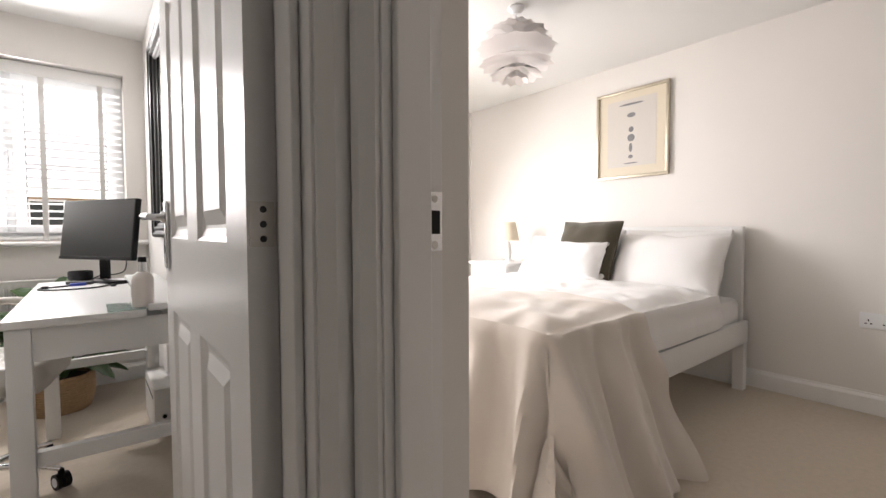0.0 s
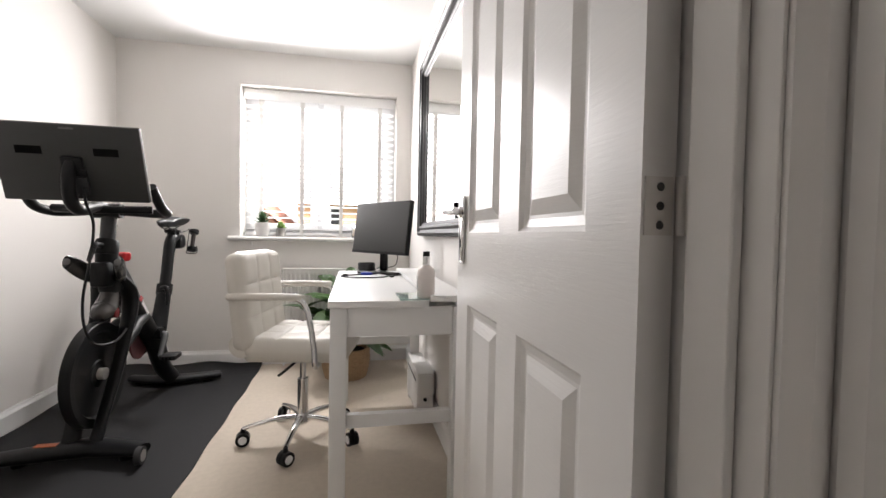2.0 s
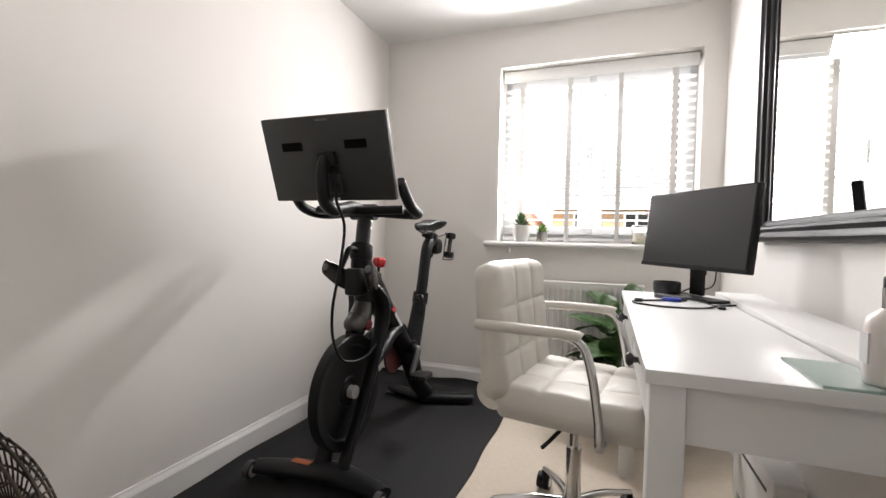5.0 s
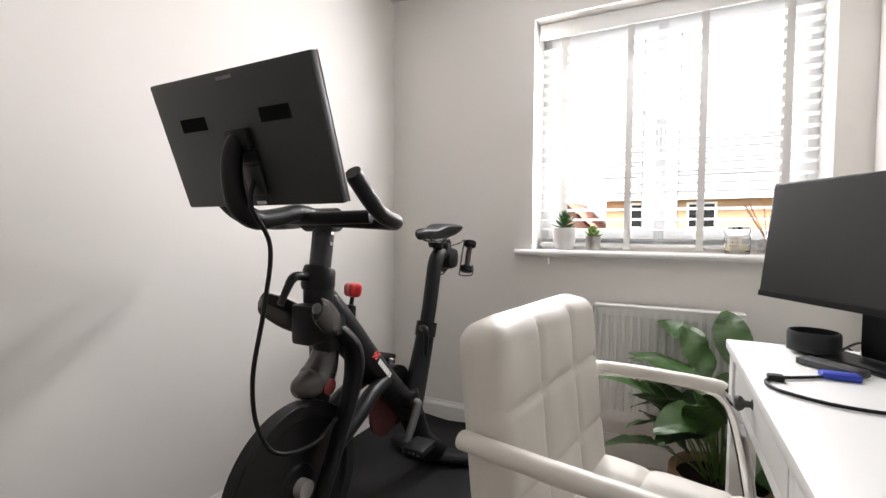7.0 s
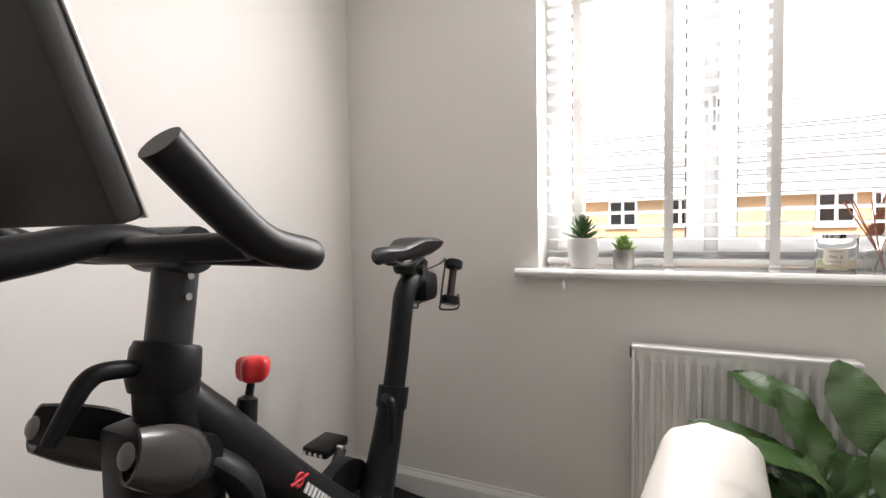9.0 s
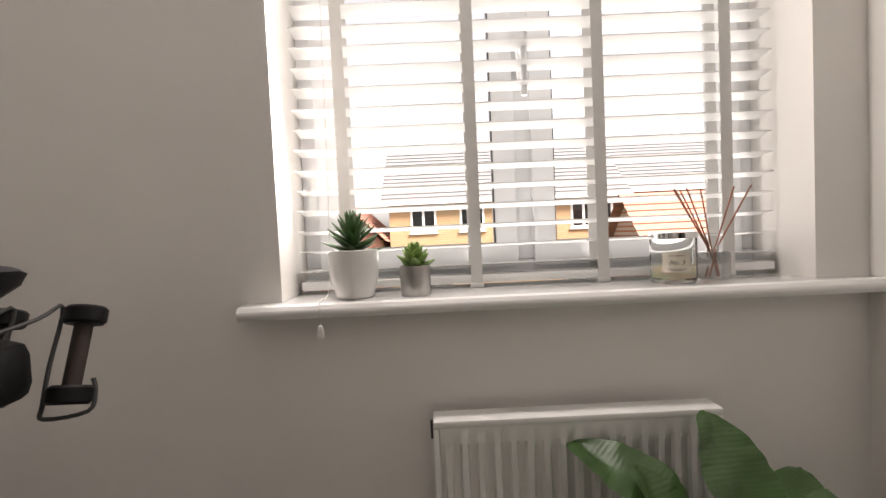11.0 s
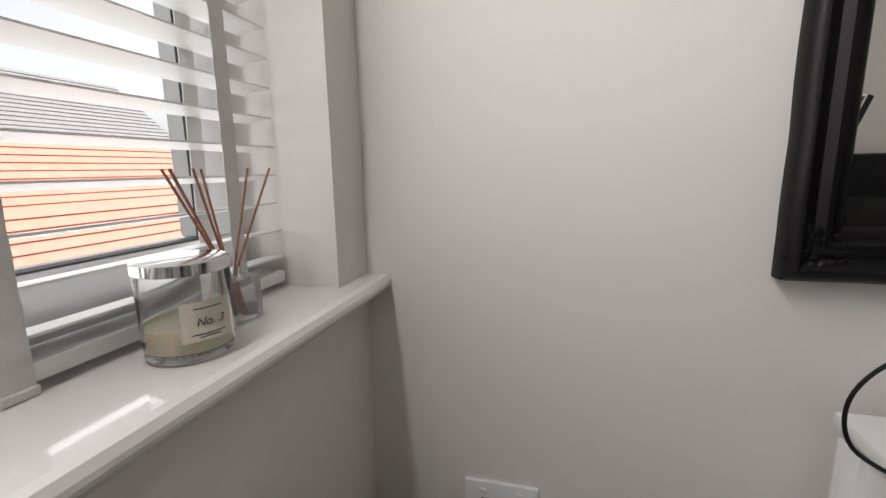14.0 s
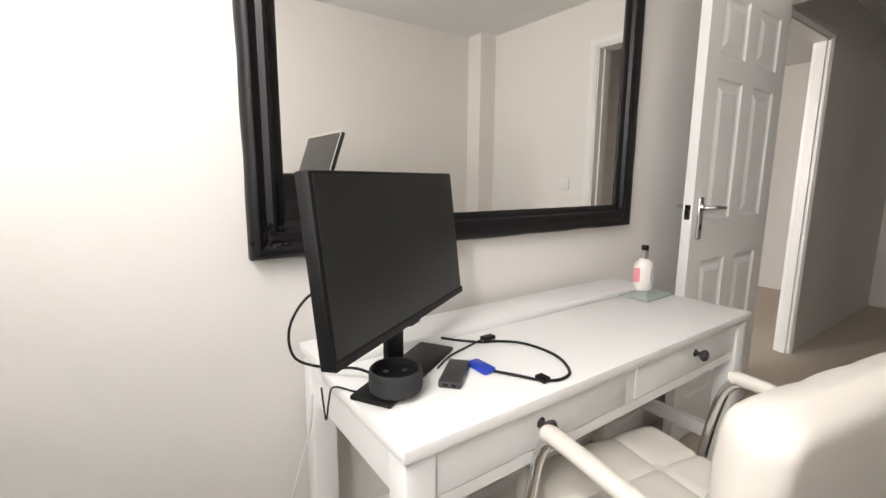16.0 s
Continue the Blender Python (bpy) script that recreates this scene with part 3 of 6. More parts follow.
# bedroom window, behind the wall by the bed
bw = thing("window_2", "white plastic bedroom window with a clear pane", "window")
bw["kind"] = "structure"
for r in ((2.55, 4.35, 4.15, 4.2, 0.9, 0.96), (2.55, 4.35, 4.15, 4.2, 2.04, 2.1), (2.55, 2.61, 4.15, 4.2, 0.96, 2.04), (4.29, 4.35, 4.15, 4.2, 0.96, 2.04), (3.42, 3.48, 4.15, 4.2, 0.96, 2.04)):
    part("window_frame", boxes(r), UPVC, bw)

# ---------------------------------------------------------------- desk and what stands on it
DT = 0.763
desk = thing("desk", "white painted desk with two drawers and a raised back ledge", "desk")
part("desktop", boxes((1.532, 1.868, 2.03, 3.245, DT - 0.024, DT), bevel=0.003), WHITE, desk, smooth=True)
part("back_ledge", boxes((1.872, 2.012, 2.03, 3.245, DT - 0.006, DT + 0.016), bevel=0.003), WHITE, desk, smooth=True)
for x0 in (1.54, 1.955):
    for y0 in (2.038, 3.182):
        part("leg", boxes((x0, x0 + 0.055, y0, y0 + 0.055, 0, DT - 0.0245), bevel=0.003), WHITE, desk, smooth=True)
for y0 in (2.052, 3.195):
    part("side_apron", boxes((1.5955, 1.9545, y0, y0 + 0.028, 0.64, DT - 0.0245)), WHITE, desk)
    part("stretcher", boxes((1.5955, 1.9545, y0, y0 + 0.028, 0.33, 0.375), bevel=0.002), WHITE, desk)
part("back_apron", boxes((1.975, 1.995, 2.0935, 3.1815, 0.60, DT - 0.0245)), WHITE, desk)
part("front_rail", boxes((1.548, 1.57, 2.0935, 3.1815, 0.622, 0.648), bevel=0.002), WHITE, desk)
part("centre_stile", boxes((1.548, 1.57, 2.62, 2.655, 0.6485, DT - 0.0245)), WHITE, desk)
for y0, y1, ky in ((2.0965, 2.6185, 2.339), (2.6565, 3.1785, 2.937)):
    dr = part("drawer_front", boxes((1.546, 1.566, y0, y1, 0.651, DT - 0.027), bevel=0.002), WHITE, desk, smooth=True)
    part("drawer_box", boxes((1.5665, 1.93, y0 + 0.01, y1 - 0.01, 0.655, 0.72)), WHITE, dr)
    part("knob", lathe([(0, 0.032), (0.012, 0.030), (0.0165, 0.024), (0.013, 0.017), (0.007, 0.013), (0.006, 0.004), (0.011, 0), (0, 0)], 20, Matrix.Translation((1.546, ky, 0.7)) @ Matrix.Rotation(radians(-90), 4, "Y")), DARKMETAL, dr, "dark bronze mushroom knob", smooth=True)

# monitor
mc = Vector((1.765, 3.105, 1.02))
mon = thing("monitor", "black flat monitor on a square foot, tilted towards the chair", "monitor", at=Matrix.Translation(mc) @ Matrix.Rotation(radians(-58.5), 4, "Z"))
tl = Matrix.Rotation(radians(-6.5), 4, "X")
bm = boxes((-0.262, 0.262, -0.006, 0.02, -0.148, 0.148), bevel=0.004)
bm.transform(tl)
part("housing", bm, BLACK, mon, smooth=True)
bm = boxes((-0.254, 0.254, -0.0075, -0.0062, -0.132, 0.142))
bm.transform(tl)
part("screen", bm, SCREENM, mon, "dark grey matt screen, switched off")
bm = boxes((-0.2618, 0.2618, -0.009, -0.0062, -0.1478, -0.1335), bevel=0.001)
bm.transform(tl)
part("lower_bezel", bm, BLACK, mon)
part("back_bulge", boxes((-0.17, 0.17, 0.02, 0.045, -0.11, 0.07), bevel=0.012), BLACK, mon, smooth=True)
part("button_box", boxes((0.02, 0.06, -0.004, 0.012, -0.166, -0.1485)), BLACK, mon)
bm = boxes((-0.032, 0.032, 0.02, 0.034, -0.245, 0.0), bevel=0.003)
part("neck", bm, BLACK, mon, smooth=True)
bm = boxes((-0.145, 0.145, -0.048, 0.036, DT - mc.z + 0.0005, DT - mc.z + 0.010), bevel=0.003)
part("foot", bm, BLACK, mon, smooth=True)

# smart speaker, puck shaped, on the monitor's foot
spk = thing("smart_speaker", "round charcoal fabric smart speaker puck", "speaker", at=Matrix.Translation((1.692, 3.168, DT + 0.0105)))
part("body", lathe([(0, 0), (0.044, 0), (0.048, 0.004), (0.0495, 0.012), (0.0495, 0.034), (0.0485, 0.040), (0.046, 0.043), (0.0445, 0.043), (0.0440, 0.0415)], 36), mat("speaker_fabric", (0.03, 0.031, 0.033), 0.9, bump=0.5, scale=900, vary=0.15), spk, smooth=True)
dish = part("top_dish", lathe([(0.0440, 0.0415), (0.042, 0.031), (0.038, 0.0285), (0.0, 0.028)], 36), BLACK, spk, "glossy black recessed top", smooth=True)
for k in range(4):
    a = radians(90 * k + 20)
    part("button", lathe([(0, 0.0012), (0.005, 0.001), (0.0055, 0)], 12, Matrix.Translation((0.024 * math.cos(a), 0.024 * math.sin(a), 0.0285))), DARKMETAL, dish)

hub = thing("usb_hub", "grey metal usb hub", "usb hub", at=Matrix.Translation((1.69, 3.035, DT + 0.0005)) @ Matrix.Rotation(radians(-48), 4, "Z"))
part("case", boxes((-0.055, 0.055, -0.022, 0.022, 0, 0.014), bevel=0.003), mat("graphite_case", (0.08, 0.08, 0.082), 0.4, 0.6, vary=0.05), hub, smooth=True)
for k in range(2):
    part("port", boxes((-0.0556, -0.0552, -0.014 + 0.016 * k, -0.004 + 0.016 * k, 0.004, 0.010)), BLACK, hub)

vga = thing("video_cable", "black video cable with a blue plug lying on the desk", "cable")
c = DT + 0.004
part("plug", boxes((1.655, 1.715, 2.955, 2.985, DT + 0.0005, DT + 0.013), bevel=0.004), BLUE, vga, "blue plug", smooth=True)
part("lead", tube([(1.66, 2.96, c), (1.61, 2.93, c), (1.575, 2.91, c), (1.555, 2.875, c), (1.57, 2.83, c), (1.64, 2.79, c), (1.73, 2.795, c), (1.78, 2.84, c), (1.80, 2.88, c), (1.86, 2.93, c), (1.93, 2.97, c + 0.004), (1.95, 3.01, c + 0.006)], 0.0032, 8, 6), BLACK, vga, smooth=True)
part("ferrite", boxes((1.562, 1.588, 2.895, 2.915, DT + 0.0005, DT + 0.012), bevel=0.003), BLACK, vga)
lead = thing("usb_cable", "thin black usb cable with a plug", "cable")
part("lead", tube([(1.735, 3.045, c), (1.77, 2.99, c), (1.79, 2.93, c), (1.81, 2.86, c)], 0.002, 8, 6), BLACK, lead, smooth=True)
part("plug", boxes((1.80, 1.82, 2.825, 2.86, DT + 0.0005, DT + 0.009), bevel=0.002), BLACK, lead)
pwr = thing("power_cable", "black power cable looping behind the monitor", "cable")
part("lead", tube([(1.80, 3.16, 0.92), (1.85, 3.21, 0.945), (1.875, 3.265, 0.92), (1.885, 3.30, 0.86), (1.875, 3.295, 0.80), (1.83, 3.25, 0.785), (1.78, 3.205, 0.79), (1.74, 3.17, DT + 0.012)], 0.0028, 8, 6), BLACK, pwr, smooth=True)
part("lead", tube([(1.70, 3.16, DT + 0.016), (1.73, 3.22, DT + 0.004), (1.78, 3.252, DT + 0.002), (1.80, 3.256, 0.73), (1.82, 3.256, 0.68), (1.84, 3.256, 0.74)], 0.0018, 8, 6), BLACK, pwr, smooth=True)
wc = thing("white_cable", "thin white mains lead hanging behind the desk", "cable")
part("lead", tube([(2.03, 3.70, 0.495), (2.03, 3.6, 0.3), (2.0, 3.35, 0.3), (1.95, 3.26, 0.55), (1.9, 3.255, 0.7)], 0.0025, 8, 6), WHITE, wc, smooth=True)

# bottle of lotion on a glass coaster
tray = thing("glass_coaster", "square green-edged glass coaster", "coaster", at=Matrix.Translation((1.818, 2.115, DT + 0.0004)))
part("slab", boxes((-0.05, 0.05, -0.085, 0.085, 0, 0.005), bevel=0.001), GREENGLASS, tray)
bot = thing("pump_bottle", "clear plastic pump bottle with pale pink soap and black cap", "bottle", at=Matrix.Translation((1.862, 2.072, DT + 0.006)))
part("body", lathe([(0, 0), (0.028, 0), (0.031, 0.004), (0.031, 0.085), (0.028, 0.098), (0.018, 0.107), (0.0125, 0.112)], 28), LOTION, bot, smooth=True)
part("label", boxes((-0.006, 0.018, 0.0290, 0.0318, 0.03, 0.08)), PINK, bot, "pink and white printed label")
part("label_bar", boxes((-0.0318, -0.0295, -0.01, 0.012, 0.03, 0.075)), WHITEPRINT, bot)
part("collar", lathe([(0.0125, 0.11), (0.0125, 0.142), (0, 0.142)], 24), CHROME, bot, "chrome collar", smooth=True)
part("cap", lathe([(0.012, 0.1425), (0.012, 0.157), (0.011, 0.159), (0, 0.159)], 24), BLACK, bot, smooth=True)

# ---------------------------------------------------------------- wall mirror
MY0, MY1, MZ0, MZ1 = 1.935, 3.335, 0.978, 2.03
mir = thing("wall_mirror", "large wall mirror in a black carved wooden frame", "mirror")
prof = [(0.0, 0.002), (0.0, 0.030), (0.008, 0.040), (0.018, 0.042), (0.026, 0.034), (0.036, 0.030), (0.048, 0.036), (0.056, 0.034), (0.062, 0.022), (0.072, 0.020), (0.080, 0.012), (0.084, 0.004)]
sides = (("y", MZ0, 1), ("y", MZ1, -1), ("z", MY0, 1), ("z", MY1, -1))
for ax, edge, sg in sides:
    bm = bmesh.new()
    N = 48
    prev = None
    for k in range(N + 1):
        u = k / N
        row = []
        for q, (inn, out) in enumerate(prof):
            wob = 0.0022 * (1 - abs(math.sin(u * math.pi * 5))) if q < 3 else 0
            lo, hi = (MY0, MY1) if ax == "y" else (MZ0, MZ1)
            a = lo + inn + (hi - lo - 2 * inn) * u
            e = edge + sg * (inn + (wob if 0.06 < u < 0.94 else 0))
            row.append(bm.verts.new((XE - 0.002 - out, a, e) if ax == "y" else (XE - 0.002 - out, e, a)))
        if prev:
            for i in range(len(prof) - 1):
                bm.faces.new((prev[i], prev[i + 1], row[i + 1], row[i]))
        prev = row
    bmesh.ops.recalc_face_normals(bm, faces=bm.faces)
    part("frame_side", bm, FRAMEB, mir, smooth=True)
for cy, sy in ((MY0, 1), (MY1, -1)):
    for cz, sz in ((MZ0, 1), (MZ1, -1)):
        bm = bmesh.new()
        for k in range(44):
            a = k * 2.399
            rr = 0.004 + 0.0062 * math.sqrt(k)
            u, v = 0.036 + rr * math.cos(a), 0.036 + rr * math.sin(a)
            if u < 0.006 or v < 0.006:
                continue
            bmesh.ops.create_icosphere(bm, subdivisions=1, radius=0.0048 + 0.002 * (k % 3) / 2, matrix=Matrix.Translation((XE - 0.034, cy + sy * u, cz + sz * v)) @ Matrix.Rotation(a, 4, "X") @ Matrix.Diagonal((0.75, 1.5, 0.9, 1)))
        part("corner_carving", bm, FRAMEB, mir, "carved leaf corner ornament", smooth=True)
part("back_board", boxes((XE - 0.008, XE - 0.002, MY0 + 0.03, MY1 - 0.03, MZ0 + 0.03, MZ1 - 0.03)), BLACK, mir)
part("mirror_glass", boxes((XE - 0.013, XE - 0.0085, MY0 + 0.076, MY1 - 0.076, MZ0 + 0.076, MZ1 - 0.076)), MIRROR, mir, "clear silvered glass")

# ---------------------------------------------------------------- sockets, switch, heater box, radiator
def socket(name, label, m, double=True, plugs=()):
    w = 0.073 if double else 0.043
    s = thing(name, label, "socket", at=m)
    part("plate", boxes((-w, w, -0.009, 0, -0.043, 0.043), bevel=0.003), UPVC, s, smooth=True)
    for cx in ((-0.036, 0.036) if double else ()):
        part("rocker", boxes((cx - 0.006, cx + 0.006, -0.012, -0.009, 0.012, 0.028)), UPVC, s)
        for px, pz, w2, h2 in ((0, 0.002, 0.003, 0.005), (-0.011, -0.016, 0.0045, 0.003), (0.011, -0.016, 0.0045, 0.003)):
            part("pin_hole", boxes((cx + px - w2, cx + px + w2, -0.0096, -0.0088, pz - h2, pz + h2)), BLACK, s)
    for cx in plugs:
        p = part("plug", boxes((cx - 0.025, cx + 0.025, -0.042, -0.0125, -0.035, 0.012), bevel=0.006), UPVC, s, "white three-pin plug", smooth=True)
    return s


TURN_E = Matrix.Rotation(radians(-90), 4, "Z")
socket("wall_socket", "white double wall socket with plugs on the wall by the desk", Matrix.Translation((XE, 3.755, 0.492)) @ TURN_E, plugs=(0.036,))
socket("wall_socket", "white double socket on the bedroom wall beside the bed", Matrix.Translation((BXE, 0.74, 0.51)) @ TURN_E)
sw = thing("light_switch", "white square light switch beside the door", "light switch", at=Matrix.Translation((0.93, YS, 1.12)) @ Matrix.Rotation(radians(180), 4, "Z"))
part("plate", boxes((-0.043, 0.043, -0.009, 0, -0.043, 0.043), bevel=0.003), UPVC, sw, smooth=True)
part("rocker", boxes((-0.006, 0.006, -0.012, -0.009, -0.012, 0.012)), UPVC, sw)

hb = thing("wall_heater", "small white panel heater mounted low on the wall under the desk", "heater")
part("case", boxes((1.945, 2.031, 2.78, 3.20, 0.05, 0.272), bevel=0.008), HEATER, hb, smooth=True)
part("grille_slot", boxes((1.9435, 1.9455, 2.83, 3.15, 0.215, 0.226)), DARKMETAL, hb)
part("end_cap", boxes((1.953, 2.025, 2.772, 2.7795, 0.058, 0.264), bevel=0.003), HEATER, hb, smooth=True)
part("dial", lathe([(0, 0.008), (0.008, 0.008), (0.01, 0)], 14, Matrix.Translation((1.985, 2.772, 0.14)) @ Matrix.Rotation(radians(90), 4, "X")), BLACK, hb)
part("wall_bracket", boxes((2.0312, XE - 0.0005, 2.86, 3.12, 0.135, 0.255)), HEATER, hb)

RX0, RX1, RZ0, RZ1, RY = 1.11, 1.67, 0.215, 0.722, 3.938
rad = thing("radiator", "white panel radiator with ribbed front under the window", "radiator")
bm = bmesh.new()
n = 17
xs = []
for k in range(n):
    c0 = RX0 + 0.012 + (RX1 - RX0 - 0.024) * (k + 0.5) / n
    w = (RX1 - RX0 - 0.024) / n
    xs += [(c0 - w * 0.5, 0.0), (c0 - w * 0.28, 0.0), (c0 - w * 0.17, -0.009), (c0 + w * 0.17, -0.009), (c0 + w * 0.28, 0.0)]
xs.append((RX1 - 0.012, 0.0))
rows = []
for z, flat in ((RZ0, 1), (RZ0 + 0.045, 1), (RZ0 + 0.06, 0), (RZ1 - 0.06, 0), (RZ1 - 0.045, 1), (RZ1 - 0.008, 1)):
    rows.append([bm.verts.new((x, RY + (-0.0085 if flat else d), z)) for x, d in xs])
for a, b in zip(rows, rows[1:]):
    for i in range(len(xs) - 1):
        bm.faces.new((a[i], a[i + 1], b[i + 1], b[i]))
bmesh.ops.recalc_face_normals(bm, faces=bm.faces)
part("front_panel", bm, HEATER, rad, smooth=True)
part("back_panel", boxes((RX0 + 0.012, RX1 - 0.012, RY + 0.002, RY + 0.042, RZ0, RZ1 - 0.02)), HEATER, rad)
part("top_grille", boxes((RX0, RX1, RY - 0.010, RY + 0.046, RZ1 - 0.014, RZ1), bevel=0.003), HEATER, rad, smooth=True)
for x0 in (RX0, RX1 - 0.011):
    part("side_cover", boxes((x0, x0 + 0.011, RY - 0.0095, RY + 0.045, RZ0, RZ1 - 0.015), bevel=0.002), HEATER, rad, smooth=True)
for x in (RX0 + 0.012, RX1 - 0.012):
    part("pipe", tube([(x, RY + 0.03, 0.0), (x, RY + 0.03, RZ0 + 0.02)], 0.008, 10), UPVC, rad, smooth=True)
part("bleed_valve", boxes((RX0 - 0.006, RX0 + 0.001, RY + 0.02, RY + 0.032, RZ1 - 0.045, RZ1 - 0.012)), DARKMETAL, rad)

# ---------------------------------------------------------------- plants and jars on the sill
SILL = 0.952


def succulent(name, label, at, pot_prof, pot_mat, leaf_mat, n, length, width, lift):
    s = thing(name, label, "potted plant", at=Matrix.Translation(at))
    part("pot", lathe(pot_prof, 32), pot_mat, s, smooth=True)
    top = max(z for r, z in pot_prof)
    rr = max(r for r, z in pot_prof) * 0.86
    part("soil", lathe([(rr, top - 0.006), (0, top - 0.004)], 24), SOIL, s)
    for k in range(n):
        a = k * 2.39996
        f = k / n
        el = radians(lift[0] + (lift[1] - lift[0]) * f)
        L = length * (1.0 - 0.55 * f)
        base = Vector((0, 0, top - 0.004 + length * 0.75 * f))
        d = Vector((math.cos(a) * math.cos(el), math.sin(a) * math.cos(el), math.sin(el)))
        curl = Vector((0, 0, L * 0.18))
        bm = tube([base, base + d * L * 0.3, base + d * L * 0.65 + curl * 0.4, base + d * L + curl], [width * 0.5, width * 0.9, width * 0.7, width * 0.06], 8, 3, flat=0.45)
        part("leaf", bm, leaf_mat, s, smooth=True)
    return s


random.seed(4)
succulent("potted_succulent", "spiky dark green aloe in a white ceramic pot", (0.952, 4.052, SILL), [(0, 0.002), (0.036, 0), (0.04, 0.004), (0.051, 0.045), (0.054, 0.102), (0.052, 0.103), (0.048, 0.095), (0.045, 0.09)], CERAMIC, SUCC, 38, 0.072, 0.011, (-4, 84))
succulent("potted_succulent", "pale green rosette succulent in a ribbed silver pot", (1.083, 4.05, SILL), [(0, 0.001), (0.031, 0), (0.032, 0.003), (0.0335, 0.064), (0.031, 0.064), (0.030, 0.058)], FOILPOT, SUCC2, 22, 0.045, 0.016, (8, 75))

candle = thing("jar_candle", "glass jar candle with silver lid and cream label", "candle", at=Matrix.Translation((1.648, 4.058, SILL)))
part("jar", lathe([(0, 0), (0.042, 0), (0.0455, 0.004), (0.0465, 0.02), (0.0475, 0.098), (0.0465, 0.1), (0.0445, 0.098), (0.0435, 0.012), (0.04, 0.008), (0, 0.008)], 40), CLEAR, candle, smooth=True)
part("wax", lathe([(0, 0.0085), (0.041, 0.009), (0.0432, 0.013), (0.0436, 0.036), (0, 0.036)], 36), WAX, candle, smooth=True)
part("lid", lathe([(0, 0.110), (0.044, 0.110), (0.0485, 0.108), (0.0485, 0.0965), (0.0478, 0.096)], 40), CHROME, candle, "polished silver lid", smooth=True)
lab = Matrix.Rotation(radians(-20), 4, "Z")
bm = bmesh.new()
for k in range(8):
    a0, a1 = [radians(-90 - 20 - 33 + 66 * j / 8) for j in (k, k + 1)]
    vs = [bm.verts.new((0.0481 * math.cos(a), 0.0481 * math.sin(a), z)) for a, z in ((a0, 0.025), (a1, 0.025), (a1, 0.068), (a0, 0.068))]
    bm.faces.new(vs)
lbl = part("label", bm, LABEL, candle, "cream paper label lettered No. 3")
for z, w in ((0.060, 18), (0.032, 22), (0.029, 14)):
    bm = bmesh.new()
    for k in range(4):
        a0, a1 = [radians(-110 - w + 2 * w * j / 4) for j in (k, k + 1)]
        bm.faces.new([bm.verts.new((0.0484 * math.cos(a), 0.0484 * math.sin(a), zz)) for a, zz in ((a0, z), (a1, z), (a1, z + 0.0012), (a0, z + 0.0012))])
    part("label_line", bm, INK, lbl)


def lettering(text, size, m, material, parent, name="lettering", shear=0.0):
    cu = bpy.data.curves.new(name, "FONT")
    cu.body, cu.size, cu.align_x, cu.align_y, cu.extrude, cu.shear = text, size, "CENTER", "CENTER", 0.0002, shear
    tmp = bpy.data.objects.new(name, cu)
    scene.collection.objects.link(tmp)
    me = bpy.data.meshes.new_from_object(tmp.evaluated_get(bpy.context.evaluated_depsgraph_get()))
    bpy.data.objects.remove(tmp)
    me.materials.append(material)
    ob = new(name, me)
    ob.parent = parent
    ob.matrix_basis = m
    return ob


ang = radians(-110)
lettering("No. 3", 0.0125, Matrix.Translation((0.0488 * math.cos(ang), 0.0488 * math.sin(ang), 0.046)) @ Matrix.Rotation(ang + radians(90), 4, "Z") @ Matrix.Rotation(radians(90), 4, "X"), INK, lbl, shear=0.3)

dif = thing("reed_diffuser", "frosted square glass reed diffuser with brown reeds", "diffuser", at=Matrix.Translation((1.752, 4.085, SILL)))
part("bottle", boxes((-0.027, 0.027, -0.027, 0.027, 0.0005, 0.062), bevel=0.006), mat("frosted_glass", (0.86, 0.87, 0.86), 0.12, vary=0.02, Transmission_Weight=0.85, IOR=1.2), dif, smooth=True)
part("neck", lathe([(0.012, 0.06), (0.012, 0.075), (0.009, 0.075), (0.009, 0.06)], 20), CLEAR, dif, smooth=True)
for dx, dy in ((-0.088, -0.01), (-0.078, 0.012), (-0.068, -0.022), (-0.012, 0.02), (0.052, 0.0), (0.08, -0.015), (-0.06, 0.02)):
    part("reed", tube([(0.01 * (1 if dx < 0 else -1), -dy * 0.2, 0.006), (dx * 0.15, dy * 0.15, 0.075), (dx, dy, 0.205)], 0.0017, 6), REED, dif, smooth=True)

# ---------------------------------------------------------------- lily in a basket
lily = thing("potted_lily", "broad-leaved green lily in a woven seagrass basket", "potted plant", at=Matrix.Translation((1.575, 3.665, 0)))
bk = part("basket", lathe([(0.0, 0.003), (0.13, 0.003), (0.152, 0.12), (0.148, 0.2), (0.140, 0.2), (0.143, 0.12), (0.122, 0.012), (0, 0.012)], 36), BASKET, lily, "brown woven seagrass basket", smooth=True)
for k in range(15):
    bm = bmesh.new()
    z = 0.008 + k * 0.0135
    r = 0.135 + 0.022 * math.sin(min(1, k / 11) * math.pi * 0.62)
    sweep(bm, [(r * math.cos(a), r * math.sin(a), z + 0.002 * math.sin(a * 9 + k * math.pi)) for a in [2 * math.pi * j / 36 for j in range(36)]], 0.0085, 6, 0, True)
    part("basket_ring", bm, BASKET, bk, smooth=True)
part("soil", lathe([(0.14, 0.175), (0, 0.18)], 24), SOIL, lily)
random.seed(11)


